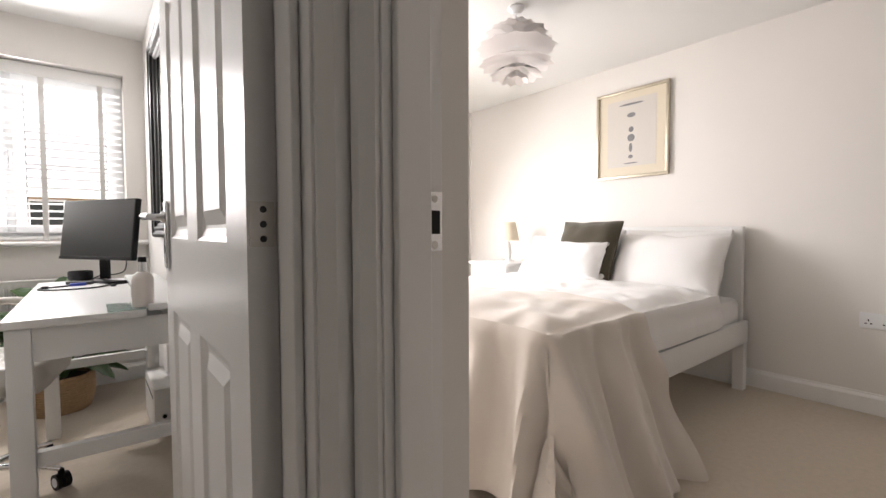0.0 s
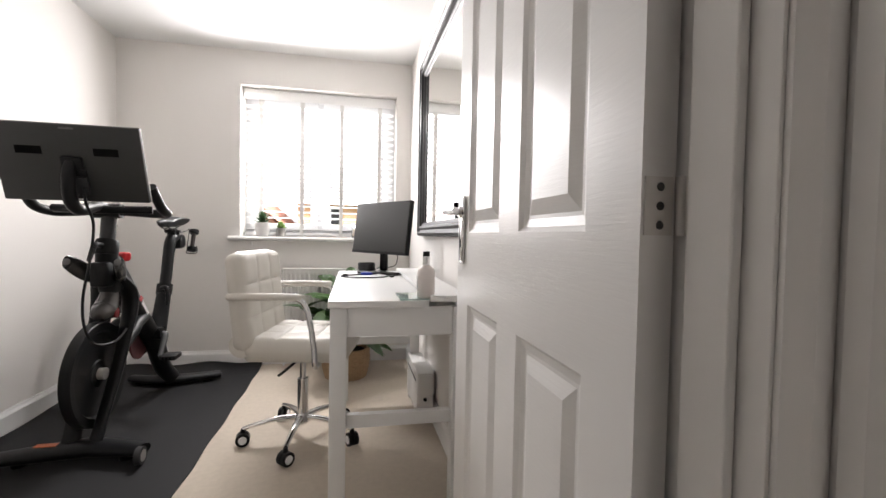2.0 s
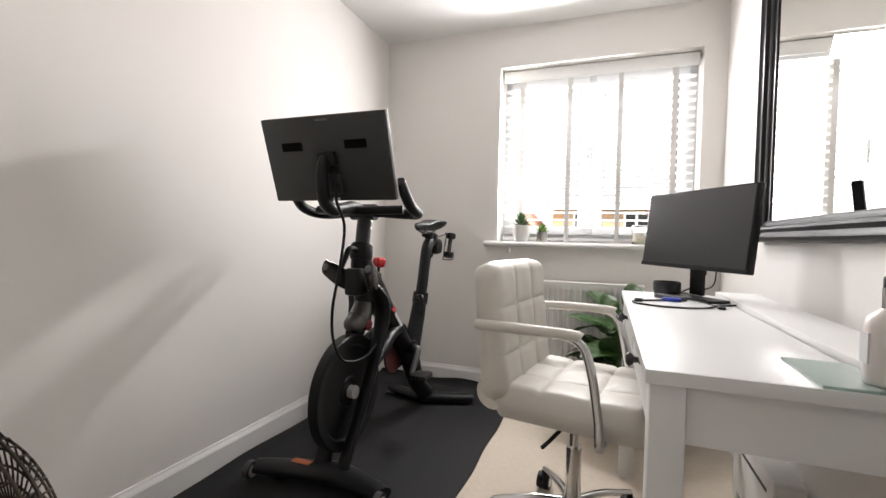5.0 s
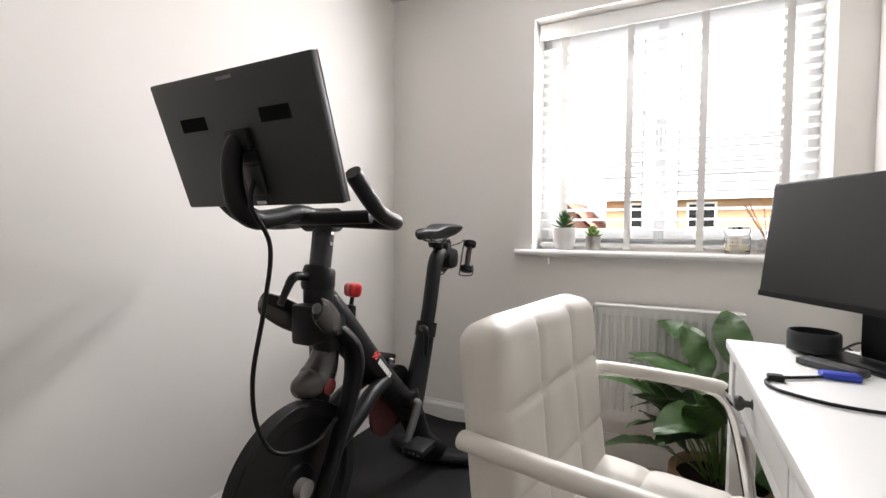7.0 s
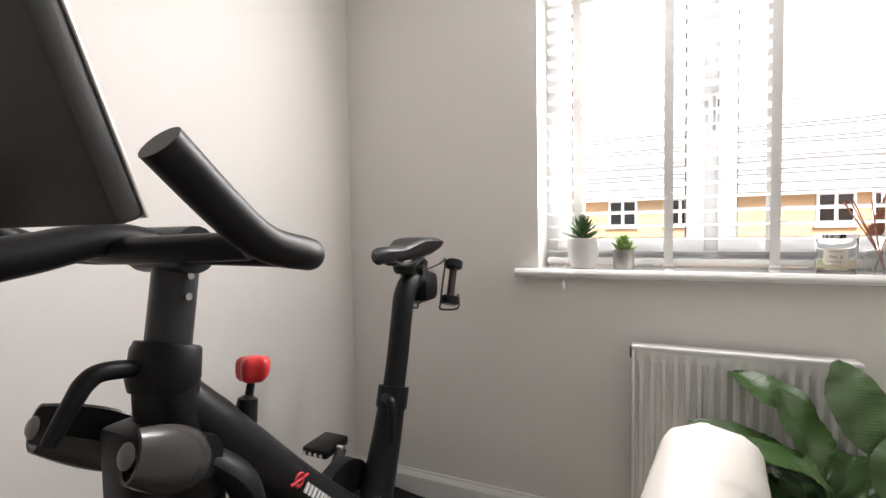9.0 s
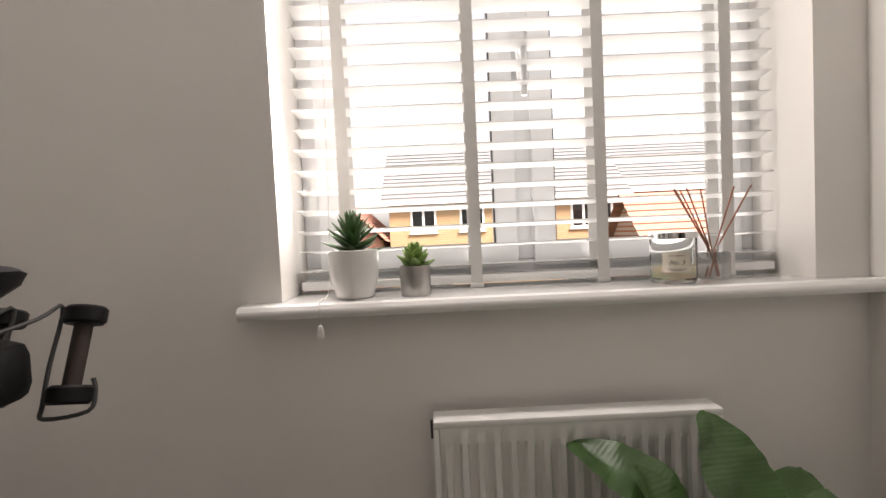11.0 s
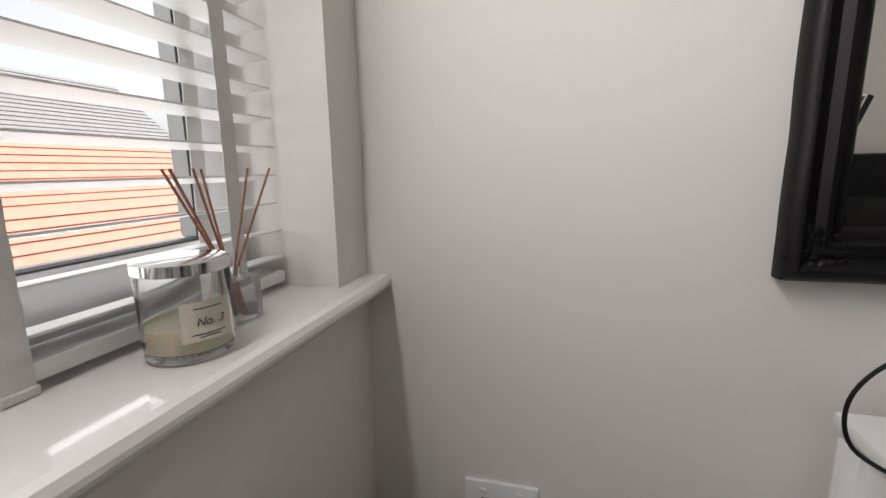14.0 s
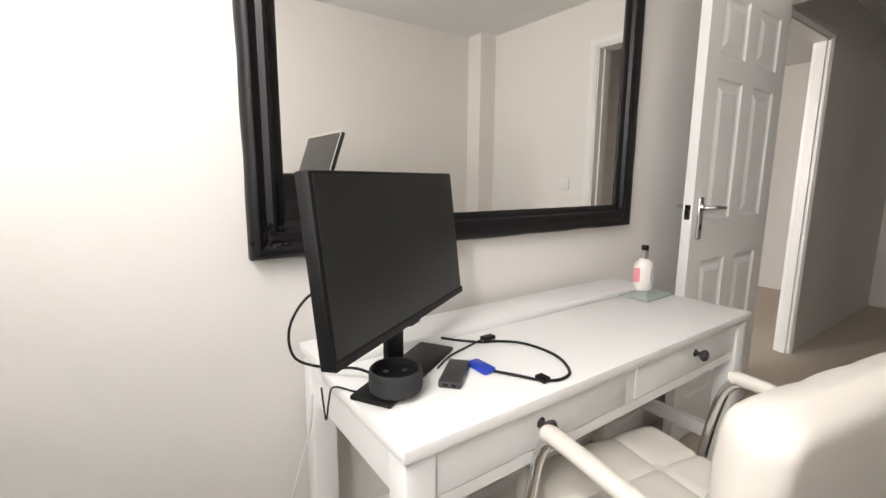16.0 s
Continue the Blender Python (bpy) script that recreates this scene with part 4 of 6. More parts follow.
def lily_leaf(length, width, fold):
    bm = bmesh.new()
    rows = []
    N = 26
    for i in range(N + 1):
        u = i / N
        w = width * (math.sin(math.pi * min(1, u * 0.95 + 0.02)) ** 0.72) * (1 - 0.18 * u)
        if i == N:
            w = 0.0005
        x = length * u
        drop = -fold * u * u * length
        row = []
        for j in range(-3, 4):
            s = j / 3
            row.append(bm.verts.new((x, s * w, drop + 0.22 * abs(s) * w + 0.004 * math.sin(u * 14 + s * 3) + 0.0022 * abs(s) * math.sin((u * length - abs(s) * w * 0.9) * 420))))
        rows.append(row)
    for a, b in zip(rows, rows[1:]):
        for j in range(6):
            bm.faces.new((a[j], a[j + 1], b[j + 1], b[j]))
    return bm


leaf_meshes = []
for L, W, Fo in ((0.22, 0.062, 0.35), (0.225, 0.068, 0.55), (0.205, 0.056, 0.8), (0.22, 0.072, 0.2)):
    ob = part("leaf", lily_leaf(L, W, Fo), LEAFG, lily, smooth=True)
    leaf_meshes.append(ob.data)
    bpy.data.objects.remove(ob)
LEAVES = [(0.04, 0.085, 0.56, 95, 65, 3), (-0.038, 0.128, 0.585, 150, 40, 0), (-0.09, 0.08, 0.47, 160, 45, 1), (0.05, 0.02, 0.47, 30, 66, 0), (0.0, 0.0, 0.45, 240, 40, 0), (-0.05, 0.05, 0.5, 120, 62, 3), (0.08, 0.1, 0.5, 40, 50, 1)]
for k in range(36):
    a = k * 2.39996 + 0.4
    rr = 0.05 + 0.13 * random.random()
    LEAVES.append((rr * math.cos(a), rr * math.sin(a) * 0.75, 0.22 + 0.28 * random.random() * (1.2 - rr * 3), math.degrees(a) + random.uniform(-25, 25), random.uniform(12, 68), k % 4))
for x, y, z, yaw, el, kind in LEAVES:
    y = min(y, 0.15)
    ob = new("leaf", leaf_meshes[kind])
    ob.parent = lily
    ob.matrix_basis = Matrix.Translation((x, y, z)) @ Matrix.Rotation(radians(yaw), 4, "Z") @ Matrix.Rotation(radians(-el), 4, "Y") @ Matrix.Rotation(random.uniform(-0.5, 0.5), 4, "X")
    part("stalk", tube([(x * 0.25, y * 0.25, 0.17), (x * 0.6, y * 0.6, 0.17 + (z - 0.17) * 0.6), (x, y, z)], 0.0032, 6, 3), STALK, lily, smooth=True)

# ---------------------------------------------------------------- swivel chair
ch = thing("swivel_chair", "white quilted leather swivel chair with chrome base", "office chair", at=Matrix.Translation((1.385, 2.745, 0)) @ Matrix.Rotation(radians(-10), 4, "Z"))


def quilt(w, h, th, cols, rows, curve, dish=0.0):
    """A padded slab in local x (across) and z (up), thickness along y, its quilted face to +y."""
    bm = bmesh.new()
    nx, nz = cols * 14, rows * 14
    front, back = [], []
    for i in range(nx + 1):
        fr, bk = [], []
        for j in range(nz + 1):
            u, v = i / nx, j / nz
            x, z = (u - 0.5) * w, v * h
            x *= 1 - 0.10 * max(0.0, (abs(2 * v - 1) - 0.76) / 0.24) ** 2.5
            z += (0.5 - v) * h * 0.05 * max(0.0, (abs(2 * u - 1) - 0.7) / 0.3) ** 2
            pu = abs(math.sin(math.pi * u * cols)) ** 0.22
            pv = abs(math.sin(math.pi * v * rows)) ** 0.22
            du, dv = min(1.0, min(u, 1 - u) * w / 0.034), min(1.0, min(v, 1 - v) * h / 0.034)
            edge = math.sqrt((1 - (1 - du) ** 2) * (1 - (1 - dv) ** 2))
            crease = 0.0016 * math.sin(u * 23 + v * 9) * math.sin(v * 17 - u * 5)
            puff = 0.0095 * pu * pv + crease
            yc = curve * (2 * u - 1) ** 2 + dish * v * v
            fr.append(bm.verts.new((x, yc + th * 0.5 * (0.1 + 0.9 * edge) + puff * edge, z)))
            bk.append(bm.verts.new((x, yc - th * 0.5 * (0.1 + 0.9 * edge), z)))
        front.append(fr)
        back.append(bk)
    for i in range(nx):
        for j in range(nz):
            bm.faces.new((front[i][j], front[i][j + 1], front[i + 1][j + 1], front[i + 1][j]))
            bm.faces.new((back[i][j], back[i + 1][j], back[i + 1][j + 1], back[i][j + 1]))
    for i in range(nx):
        bm.faces.new((front[i][0], front[i + 1][0], back[i + 1][0], back[i][0]))
        bm.faces.new((front[i][nz], back[i][nz], back[i + 1][nz], front[i + 1][nz]))
    for j in range(nz):
        bm.faces.new((front[0][j], back[0][j], back[0][j + 1], front[0][j + 1]))
        bm.faces.new((front[nx][j], front[nx][j + 1], back[nx][j + 1], back[nx][j]))
    bmesh.ops.recalc_face_normals(bm, faces=bm.faces)
    return bm


# backrest: face towards +x of the chair
bk = quilt(0.465, 0.432, 0.08, 3, 3, -0.0, 0.0)
bk.transform(Matrix.Translation((-0.185, -0.028, 0.468)) @ Matrix.Rotation(radians(6), 4, "Y").inverted() @ Matrix.Rotation(radians(-90), 4, "Z"))
part("backrest", bk, LEATHER, ch, "white quilted leather backrest", smooth=True)
st = quilt(0.45, 0.46, 0.10, 3, 3, 0.0, 0.0)
st.transform(Matrix.Translation((-0.205, -0.02, 0.475)) @ Matrix(((0, 0, 1, 0), (1, 0, 0, 0), (0, 1, 0, 0), (0, 0, 0, 1))))
part("seat", st, LEATHER, ch, "white quilted leather seat pad", smooth=True)
part("seat_curve", tube([(-0.195, -0.235, 0.50), (-0.195, 0.195, 0.50)], 0.052, 18), LEATHER, ch, smooth=True)
for s in (-1, 1):
    y = -0.02 + s * 0.262
    arm = part("arm_tube", tube([(0.13, y - s * 0.05, 0.425), (0.13, y, 0.43), (0.125, y, 0.50), (0.105, y, 0.62), (0.08, y, 0.69), (0.03, y, 0.712), (-0.1, y, 0.712), (-0.24, y - s * 0.03, 0.705)], 0.0125, 12, 6, flat=0.8), CHROME, ch, "chrome arm tube", smooth=True)
    part("arm_pad", tube([(0.075, y, 0.712), (0.05, y, 0.717), (-0.1, y, 0.717), (-0.235, y - s * 0.012, 0.712)], 0.0175, 12, 4, flat=0.85), LEATHER, arm, "white leather arm pad", smooth=True)
part("seat_plate", boxes((-0.13, 0.14, -0.14, 0.10, 0.405, 0.424), bevel=0.006), BLACK, ch)
part("tilt_lever", tube([(0.0, -0.08, 0.40), (-0.02, -0.2, 0.385), (-0.03, -0.25, 0.38)], 0.006, 8, 3), BLACK, ch, smooth=True)
part("piston", tube([(0, 0, 0.28), (0, 0, 0.41)], 0.014, 18), CHROME, ch, smooth=True)
part("column", tube([(0, 0, 0.09), (0, 0, 0.29)], [0.026, 0.0245], 20), CHROME, ch, smooth=True)
part("hub", lathe([(0, 0.075), (0.03, 0.075), (0.038, 0.085), (0.036, 0.115), (0.028, 0.125), (0, 0.125)], 24), CHROME, ch, smooth=True)
for k in range(5):
    a = radians(72 * k - 17)
    d = Vector((math.cos(a), math.sin(a), 0))
    p = d * 0.262
    sp = part("spoke", tube([d * 0.02 + Vector((0, 0, 0.105)), d * 0.12 + Vector((0, 0, 0.105)), d * 0.2 + Vector((0, 0, 0.092)), p + Vector((0, 0, 0.078))], [0.017, 0.015, 0.0125, 0.011], 12, 4, flat=0.8), CHROME, ch, "curved chrome spoke", smooth=True)
    t = Vector((-d.y, d.x, 0)) if k % 2 else (Vector((-d.y, d.x, 0)) * 0.8 + d * 0.6)
    t.normalize()
    for sgn in (-1, 1):
        ctr = p + t * 0.013 * sgn + Vector((0, 0, 0.031))
        wheel = part("castor_wheel", tube([ctr - t * 0.0095, ctr + t * 0.0095], 0.0305, 22), BLACK, sp, "black castor", smooth=True)
        part("castor_cap", tube([ctr + t * sgn * 0.0096, ctr + t * sgn * 0.011], 0.0185, 18), UPVC, wheel, "white castor cap", smooth=True)
    part("castor_hood", tube([p + Vector((0, 0, 0.054)), p + Vector((0, 0, 0.078))], [0.013, 0.009], 12), BLACK, sp, smooth=True)

# ---------------------------------------------------------------- exercise mat
bm = bmesh.new()
N, Mm = 16, 40
grid = []
for i in range(N + 1):
    row = []
    for j in range(Mm + 1):
        x = 0.022 + (0.972 - 0.022) * i / N
        y = 1.95 + (3.985 - 1.95) * j / Mm
        z = 0.006
        if j > Mm - 4:
            z += 0.03 * ((j - Mm + 4) / 4) ** 1.5 * (1 + 0.35 * math.sin(i * 0.8))
        if i == 0 and j > 8:
            z += 0.006 + 0.005 * math.sin(j * 0.5)
        row.append(bm.verts.new((x + 0.004 * math.sin(j * 0.7) * (i == N), y, z)))
    grid.append(row)
for i in range(N):
    for j in range(Mm):
        bm.faces.new((grid[i][j], grid[i + 1][j], grid[i + 1][j + 1], grid[i][j + 1]))
ext = bmesh.ops.extrude_face_region(bm, geom=list(bm.faces))
for v in ext["geom"]:
    if isinstance(v, bmesh.types.BMVert):
        v.co.z -= 0.0055
bmesh.ops.recalc_face_normals(bm, faces=bm.faces)
tagged(part("exercise_mat", bm, MATB), "black rubber exercise mat under the bike, edges curling", "mat")

# ---------------------------------------------------------------- exercise bike (front towards -y, centred on x = CX)
CX = 0.50
bike = thing("exercise_bike", "matt black exercise bike with large screen and red knob", "exercise bike")
part("front_stabiliser", tube([(0.205, 2.595, 0.058), (0.31, 2.63, 0.054), (CX, 2.675, 0.052), (0.64, 2.65, 0.054), (0.755, 2.605, 0.058)], [0.04, 0.05, 0.062, 0.052, 0.04], 16, 5, flat=0.58), BIKE, bike, smooth=True)
part("rear_stabiliser", tube([(0.25, 3.665, 0.042), (0.38, 3.625, 0.04), (CX, 3.61, 0.042), (0.64, 3.65, 0.04), (0.762, 3.70, 0.04)], [0.034, 0.042, 0.05, 0.042, 0.034], 16, 5, flat=0.6), BIKE, bike, smooth=True)
for x in (0.196, 0.757):
    part("transport_wheel", tube([(x - 0.012, 2.575, 0.048), (x + 0.012, 2.575, 0.048)], 0.036, 22), DARKMETAL, bike, "dark transport wheel with worn metal rim", smooth=True)
    part("wheel_rim", tube([(x - 0.0135, 2.575, 0.048), (x + 0.0135, 2.575, 0.048)], 0.024, 20), STEEL, bike, smooth=True)
    part("levelling_foot", lathe([(0, 0), (0.026, 0), (0.026, 0.012), (0.008, 0.018), (0.008, 0.05)], 18, Matrix.Translation((0.29 if x < CX else 0.68, 2.635, 0.012))), BLACK, bike, smooth=True)
for x in (0.30, 0.69):
    part("levelling_foot", lathe([(0, 0), (0.024, 0), (0.024, 0.01), (0.008, 0.016), (0.008, 0.035)], 18, Matrix.Translation((x, 3.655, 0.01))), BLACK, bike, smooth=True)
part("warning_sticker", boxes((0.34, 0.42, 2.632, 2.662, 0.0835, 0.0865)), mat("orange_sticker", (0.6, 0.15, 0.06), 0.5, vary=0.1), bike, "orange and grey warning sticker")
# flywheel and fork
fw = Matrix.Translation((CX, 2.77, 0.34)) @ Matrix.Rotation(radians(90), 4, "Y") @ Matrix.Diagonal((0.95, 0.95, 1, 1))
wheel = part("flywheel", lathe([(0, 0.014), (0.06, 0.014), (0.065, 0.007), (0.19, 0.007), (0.2, 0.02), (0.236, 0.022), (0.24, 0.018), (0.24, -0.018), (0.236, -0.022), (0.2, -0.02), (0.19, -0.007), (0.065, -0.007), (0.06, -0.014), (0, -0.014)], 56, fw), BIKE, bike, "dark metal flywheel", smooth=True)
part("flywheel_hub", tube([(CX - 0.04, 2.77, 0.34), (CX + 0.04, 2.77, 0.34)], 0.026, 20), STEEL, wheel, smooth=True)
for s in (-1, 1):
    x = CX + s * 0.06
    part("fork_leg", tube([(CX + s * 0.03, 2.885, 0.77), (CX + s * 0.054, 2.94, 0.70), (x, 2.945, 0.61), (x, 2.893, 0.48), (x, 2.80, 0.31), (CX + s * 0.052, 2.715, 0.16), (CX + s * 0.046, 2.67, 0.07)], [0.038, 0.048, 0.046, 0.038, 0.033, 0.031, 0.036], 14, 6, flat=0.5), BIKE, bike, smooth=True)
    part("lower_brace", tube([(CX + s * 0.058, 2.875, 0.425), (CX + s * 0.055, 2.98, 0.475), (CX + s * 0.045, 3.06, 0.51), (CX + s * 0.038, 3.15, 0.525)], [0.022, 0.026, 0.026, 0.024], 12, 4), BIKE, bike, smooth=True)
cover = part("brake_cover", tube([(CX, 2.775, 0.592), (CX, 2.795, 0.602), (CX, 2.84, 0.612), (CX, 2.876, 0.648), (CX, 2.89, 0.70), (CX, 2.885, 0.76)], [0.02, 0.038, 0.052, 0.047, 0.036, 0.03], 20, 5, flat=0.9), mat("smoked_plastic", (0.05, 0.047, 0.046), 0.16, vary=0.15, vscale=25), bike, "smoky grey brake cover", smooth=True)
part("brake_pad", tube([(CX - 0.055, 2.852, 0.598), (CX - 0.05, 2.852, 0.598), (CX + 0.05, 2.852, 0.598), (CX + 0.055, 2.852, 0.598)], [0.014, 0.024, 0.024, 0.014], 20), mat("dark_red_felt", (0.13, 0.015, 0.018), 0.25, vary=0.15), cover, "dark red brake pad", smooth=True)
# main frame
part("head_tube", tube([(CX, 2.905, 0.70), (CX, 2.872, 0.80), (CX, 2.862, 0.89)], [0.05, 0.048, 0.042], 18, 4), BIKE, bike, smooth=True)
part("head_block", boxes((CX - 0.036, CX + 0.036, 2.788, 2.875, 0.722, 0.835), bevel=0.012), BIKE, bike, smooth=True)
part("main_beam", tube([(CX, 2.865, 0.86), (CX, 2.915, 0.79), (CX, 2.99, 0.705), (CX, 3.12, 0.572), (CX, 3.27, 0.43), (CX, 3.37, 0.33)], [0.04, 0.056, 0.058, 0.053, 0.05, 0.05], 20, 6, flat=0.9), BIKE, bike, smooth=True)
part("rear_leg", tube([(CX, 3.34, 0.41), (CX, 3.39, 0.30), (CX, 3.47, 0.17), (CX, 3.61, 0.06)], [0.05, 0.05, 0.046, 0.044], 16, 5), BIKE, bike, smooth=True)
part("seat_tube", tube([(CX, 3.36, 0.33), (CX, 3.44, 0.47), (CX, 3.50, 0.62)], [0.054, 0.042, 0.037], 16, 5), BIKE, bike, smooth=True)
part("seat_collar", tube([(CX, 3.492, 0.60), (CX, 3.510, 0.655)], 0.043, 18), BLACK, bike, smooth=True)
part("seat_post", tube([(CX, 3.49, 0.6), (CX, 3.528, 0.71), (CX, 3.562, 0.84), (CX, 3.582, 0.90), (CX, 3.62, 0.937), (CX, 3.68, 0.945)], [0.031, 0.031, 0.031, 0.032, 0.032, 0.03], 20, 6), BIKE, bike, smooth=True)
part("seat_lever", tube([(CX, 3.46, 0.64), (CX + 0.036, 3.43, 0.645), (CX + 0.046, 3.42, 0.61), (CX + 0.046, 3.415, 0.545)], [0.012, 0.013, 0.011, 0.009], 10, 4), BLACK, bike, smooth=True)
# drive side: belt cover, crank, pedals
part("belt_cover", tube([(CX - 0.075, 3.33, 0.395), (CX - 0.04, 3.33, 0.395)], 0.118, 40), BIKE, bike, "round black belt cover", smooth=True)
part("belt_cover_badge", tube([(CX - 0.0395, 3.255, 0.375), (CX - 0.03, 3.255, 0.375)], 0.10, 36), mat("dark_red_cover", (0.09, 0.02, 0.024), 0.4, vary=0.1), bike, "dark red inner guard", smooth=True)
part("bottom_bracket", tube([(CX - 0.07, 3.29, 0.405), (CX + 0.07, 3.29, 0.405)], 0.034, 22), BLACK, bike, smooth=True)
for s in (-1, 1):
    dy, dz = s * 0.105, s * 0.105
    crank = part("crank", tube([(CX + s * 0.072, 3.29, 0.405), (CX + s * 0.088, 3.28 if s > 0 else 3.30, 0.405 - dz * 0.1), (CX + s * 0.098, 3.29 - dy, 0.405 - dz)], [0.02, 0.016, 0.014], 12, 4, flat=0.7), DARKMETAL, bike, "dark metal crank arm", smooth=True)
    py, pz = 3.29 - dy, 0.405 - dz
    ped = part("pedal", boxes((CX + min(s * 0.11, s * 0.19), CX + max(s * 0.11, s * 0.19), py - 0.05, py + 0.05, pz - 0.012, pz + 0.013), bevel=0.007), BLACK, crank, "black cleat pedal", smooth=True)
    for k in range(4):
        part("pedal_bolt", tube([(CX + s * (0.122 + 0.018 * k), py - 0.051, pz), (CX + s * (0.122 + 0.018 * k), py - 0.056, pz)], 0.006, 10), CHROME, ped)
    part("spindle", tube([(CX + s * 0.09, py, pz), (CX + s * 0.115, py, pz)], 0.009, 12), CHROME, ped, smooth=True)
# handlebar post, levers, bottle holder
part("handlebar_post", tube([(CX, 2.858, 0.86), (CX, 2.888, 1.06)], 0.031, 20), BIKEG, bike, smooth=True)
part("post_collar", tube([(CX, 2.858, 0.868), (CX, 2.86, 0.882), (CX, 2.866, 0.925), (CX, 2.868, 0.932)], [0.044, 0.048, 0.046, 0.042], 20), BLACK, bike, smooth=True)
for bz in (1.0, 1.03):
    part("post_bolt", tube([(CX + 0.029, 2.858 + (bz - 0.86) * 0.15, bz), (CX + 0.0345, 2.858 + (bz - 0.86) * 0.15, bz)], 0.0055, 10), CHROME, bike)
part("post_lever", tube([(CX, 2.845, 0.903), (CX, 2.785, 0.915), (CX, 2.762, 0.908), (CX, 2.745, 0.885), (CX, 2.72, 0.845)], [0.012, 0.0125, 0.0125, 0.011, 0.0085], 12, 5), BLACK, bike, "black clamp lever", smooth=True)
for s in (-1, 1):
    cup = bmesh.new()
    rings = []
    for i in range(13):
        u = i / 12
        c = Vector((CX + s * (0.098 - 0.055 * u), 2.752 + 0.15 * u, 0.838 - 0.09 * u))
        r = 0.034 * (0.72 + 0.5 * math.sin(math.pi * min(1, u * 0.9 + 0.1))) * (1 - 0.35 * max(0, u - 0.7) / 0.3)
        rings.append([cup.verts.new(c + Vector((s * r * 0.62 * math.cos(a), 0.3 * r * math.sin(a), r * math.sin(a)))) for a in [math.pi * (-0.98 + 1.42 * k / 14) for k in range(15)]])
    for lo, hi in zip(rings, rings[1:]):
        for k in range(14):
            cup.faces.new((lo[k], lo[k + 1], hi[k + 1], hi[k]))
    bmesh.ops.recalc_face_normals(cup, faces=cup.faces)
    bmesh.ops.solidify(cup, geom=list(cup.faces), thickness=0.004)
    holder = part("bottle_holder", cup, HOLDER, bike, "smoky grey moulded bottle holder", smooth=True)
    part("holder_cap", lathe([(0, 0.004), (0.011, 0.003), (0.015, 0.0)], 20, Matrix.Translation((CX + s * 0.098, 2.748, 0.84)) @ Matrix.Rotation(radians(70), 4, "X")), SMOKE, holder, "grey end cap", smooth=True)
part("tray_bracket", tube([(CX - 0.07, 2.87, 0.775), (CX, 2.865, 0.77), (CX + 0.07, 2.87, 0.775)], [0.03, 0.038, 0.03], 14), BIKE, bike, smooth=True)
part("knob_stem", tube([(CX, 2.985, 0.725), (CX, 3.0, 0.765), (CX, 3.007, 0.80), (CX, 3.01, 0.805), (CX, 3.018, 0.835)], [0.026, 0.02, 0.017, 0.007, 0.007], 14), BIKE, bike, smooth=True)
kb = bmesh.new()
rings = []
for h, rad in ((0.0, 0.010), (0.002, 0.019), (0.008, 0.0245), (0.016, 0.0265), (0.030, 0.0275), (0.038, 0.026), (0.043, 0.021), (0.045, 0.012)):
    rings.append([kb.verts.new(((rad + 0.0032 * math.cos(5 * a) * min(1, rad / 0.024)) * math.cos(a), (rad + 0.0032 * math.cos(5 * a) * min(1, rad / 0.024)) * math.sin(a), h)) for a in [2 * math.pi * k / 40 for k in range(40)]])
for lo, hi in zip(rings, rings[1:]):
    for k in range(40):
        kb.faces.new((lo[k], lo[(k + 1) % 40], hi[(k + 1) % 40], hi[k]))
kb.faces.new(rings[0][::-1])
kb.faces.new(rings[-1])
kb.transform(Matrix.Translation((CX, 3.018, 0.826)) @ Matrix.Rotation(radians(-8), 4, "X"))
part("resistance_knob", kb, RED, bike, "bright red lobed resistance knob", smooth=True)
# handlebars
bar = part("handlebar", tube([(CX - 0.235, 2.72, 1.14), (CX - 0.252, 2.80, 1.085), (CX - 0.24, 2.895, 1.062), (CX - 0.17, 2.925, 1.062), (CX - 0.06, 2.875, 1.068), (CX, 2.868, 1.07), (CX + 0.06, 2.875, 1.068), (CX + 0.17, 2.925, 1.062), (CX + 0.24, 2.895, 1.062), (CX + 0.252, 2.80, 1.085), (CX + 0.25, 2.70, 1.17)], [0.021, 0.021, 0.021, 0.021, 0.021, 0.024, 0.021, 0.021, 0.021, 0.021, 0.021], 16, 7), BLACK, bike, "black rubber-coated bullhorn handlebar", smooth=True)
part("bar_clamp", tube([(CX - 0.055, 2.878, 1.068), (CX + 0.055, 2.878, 1.068)], 0.034, 18), BIKE, bike, smooth=True)
part("bar_wing", tube([(CX - 0.2, 2.84, 1.075), (CX, 2.80, 1.07), (CX + 0.2, 2.84, 1.075)], 0.018, 12, 5), BLACK, bike, smooth=True)
# screen on its curved arm
part("screen_arm", tube([(CX, 2.87, 1.072), (CX, 2.79, 1.085), (CX, 2.71, 1.07), (CX, 2.648, 1.064), (CX, 2.603, 1.09), (CX, 2.586, 1.14), (CX, 2.584, 1.20), (CX, 2.596, 1.238), (CX, 2.612, 1.25)], [0.022, 0.023, 0.024, 0.025, 0.025, 0.024, 0.023, 0.022, 0.02], 16, 6), BLACK, bike, "curved black screen arm", smooth=True)
SM = Matrix.Translation((CX, 2.618, 1.247)) @ Matrix.Rotation(radians(19), 4, "X")
bm = boxes((-0.262, 0.262, -0.012, 0.012, -0.155, 0.155), bevel=0.006)
bm.transform(SM)
tab = part("screen_housing", bm, mat("screen_back_plastic", (0.017, 0.0185, 0.018), 0.5, bump=0.1, scale=500, vary=0.12, vscale=9), bike, "black screen housing seen from behind", smooth=True)
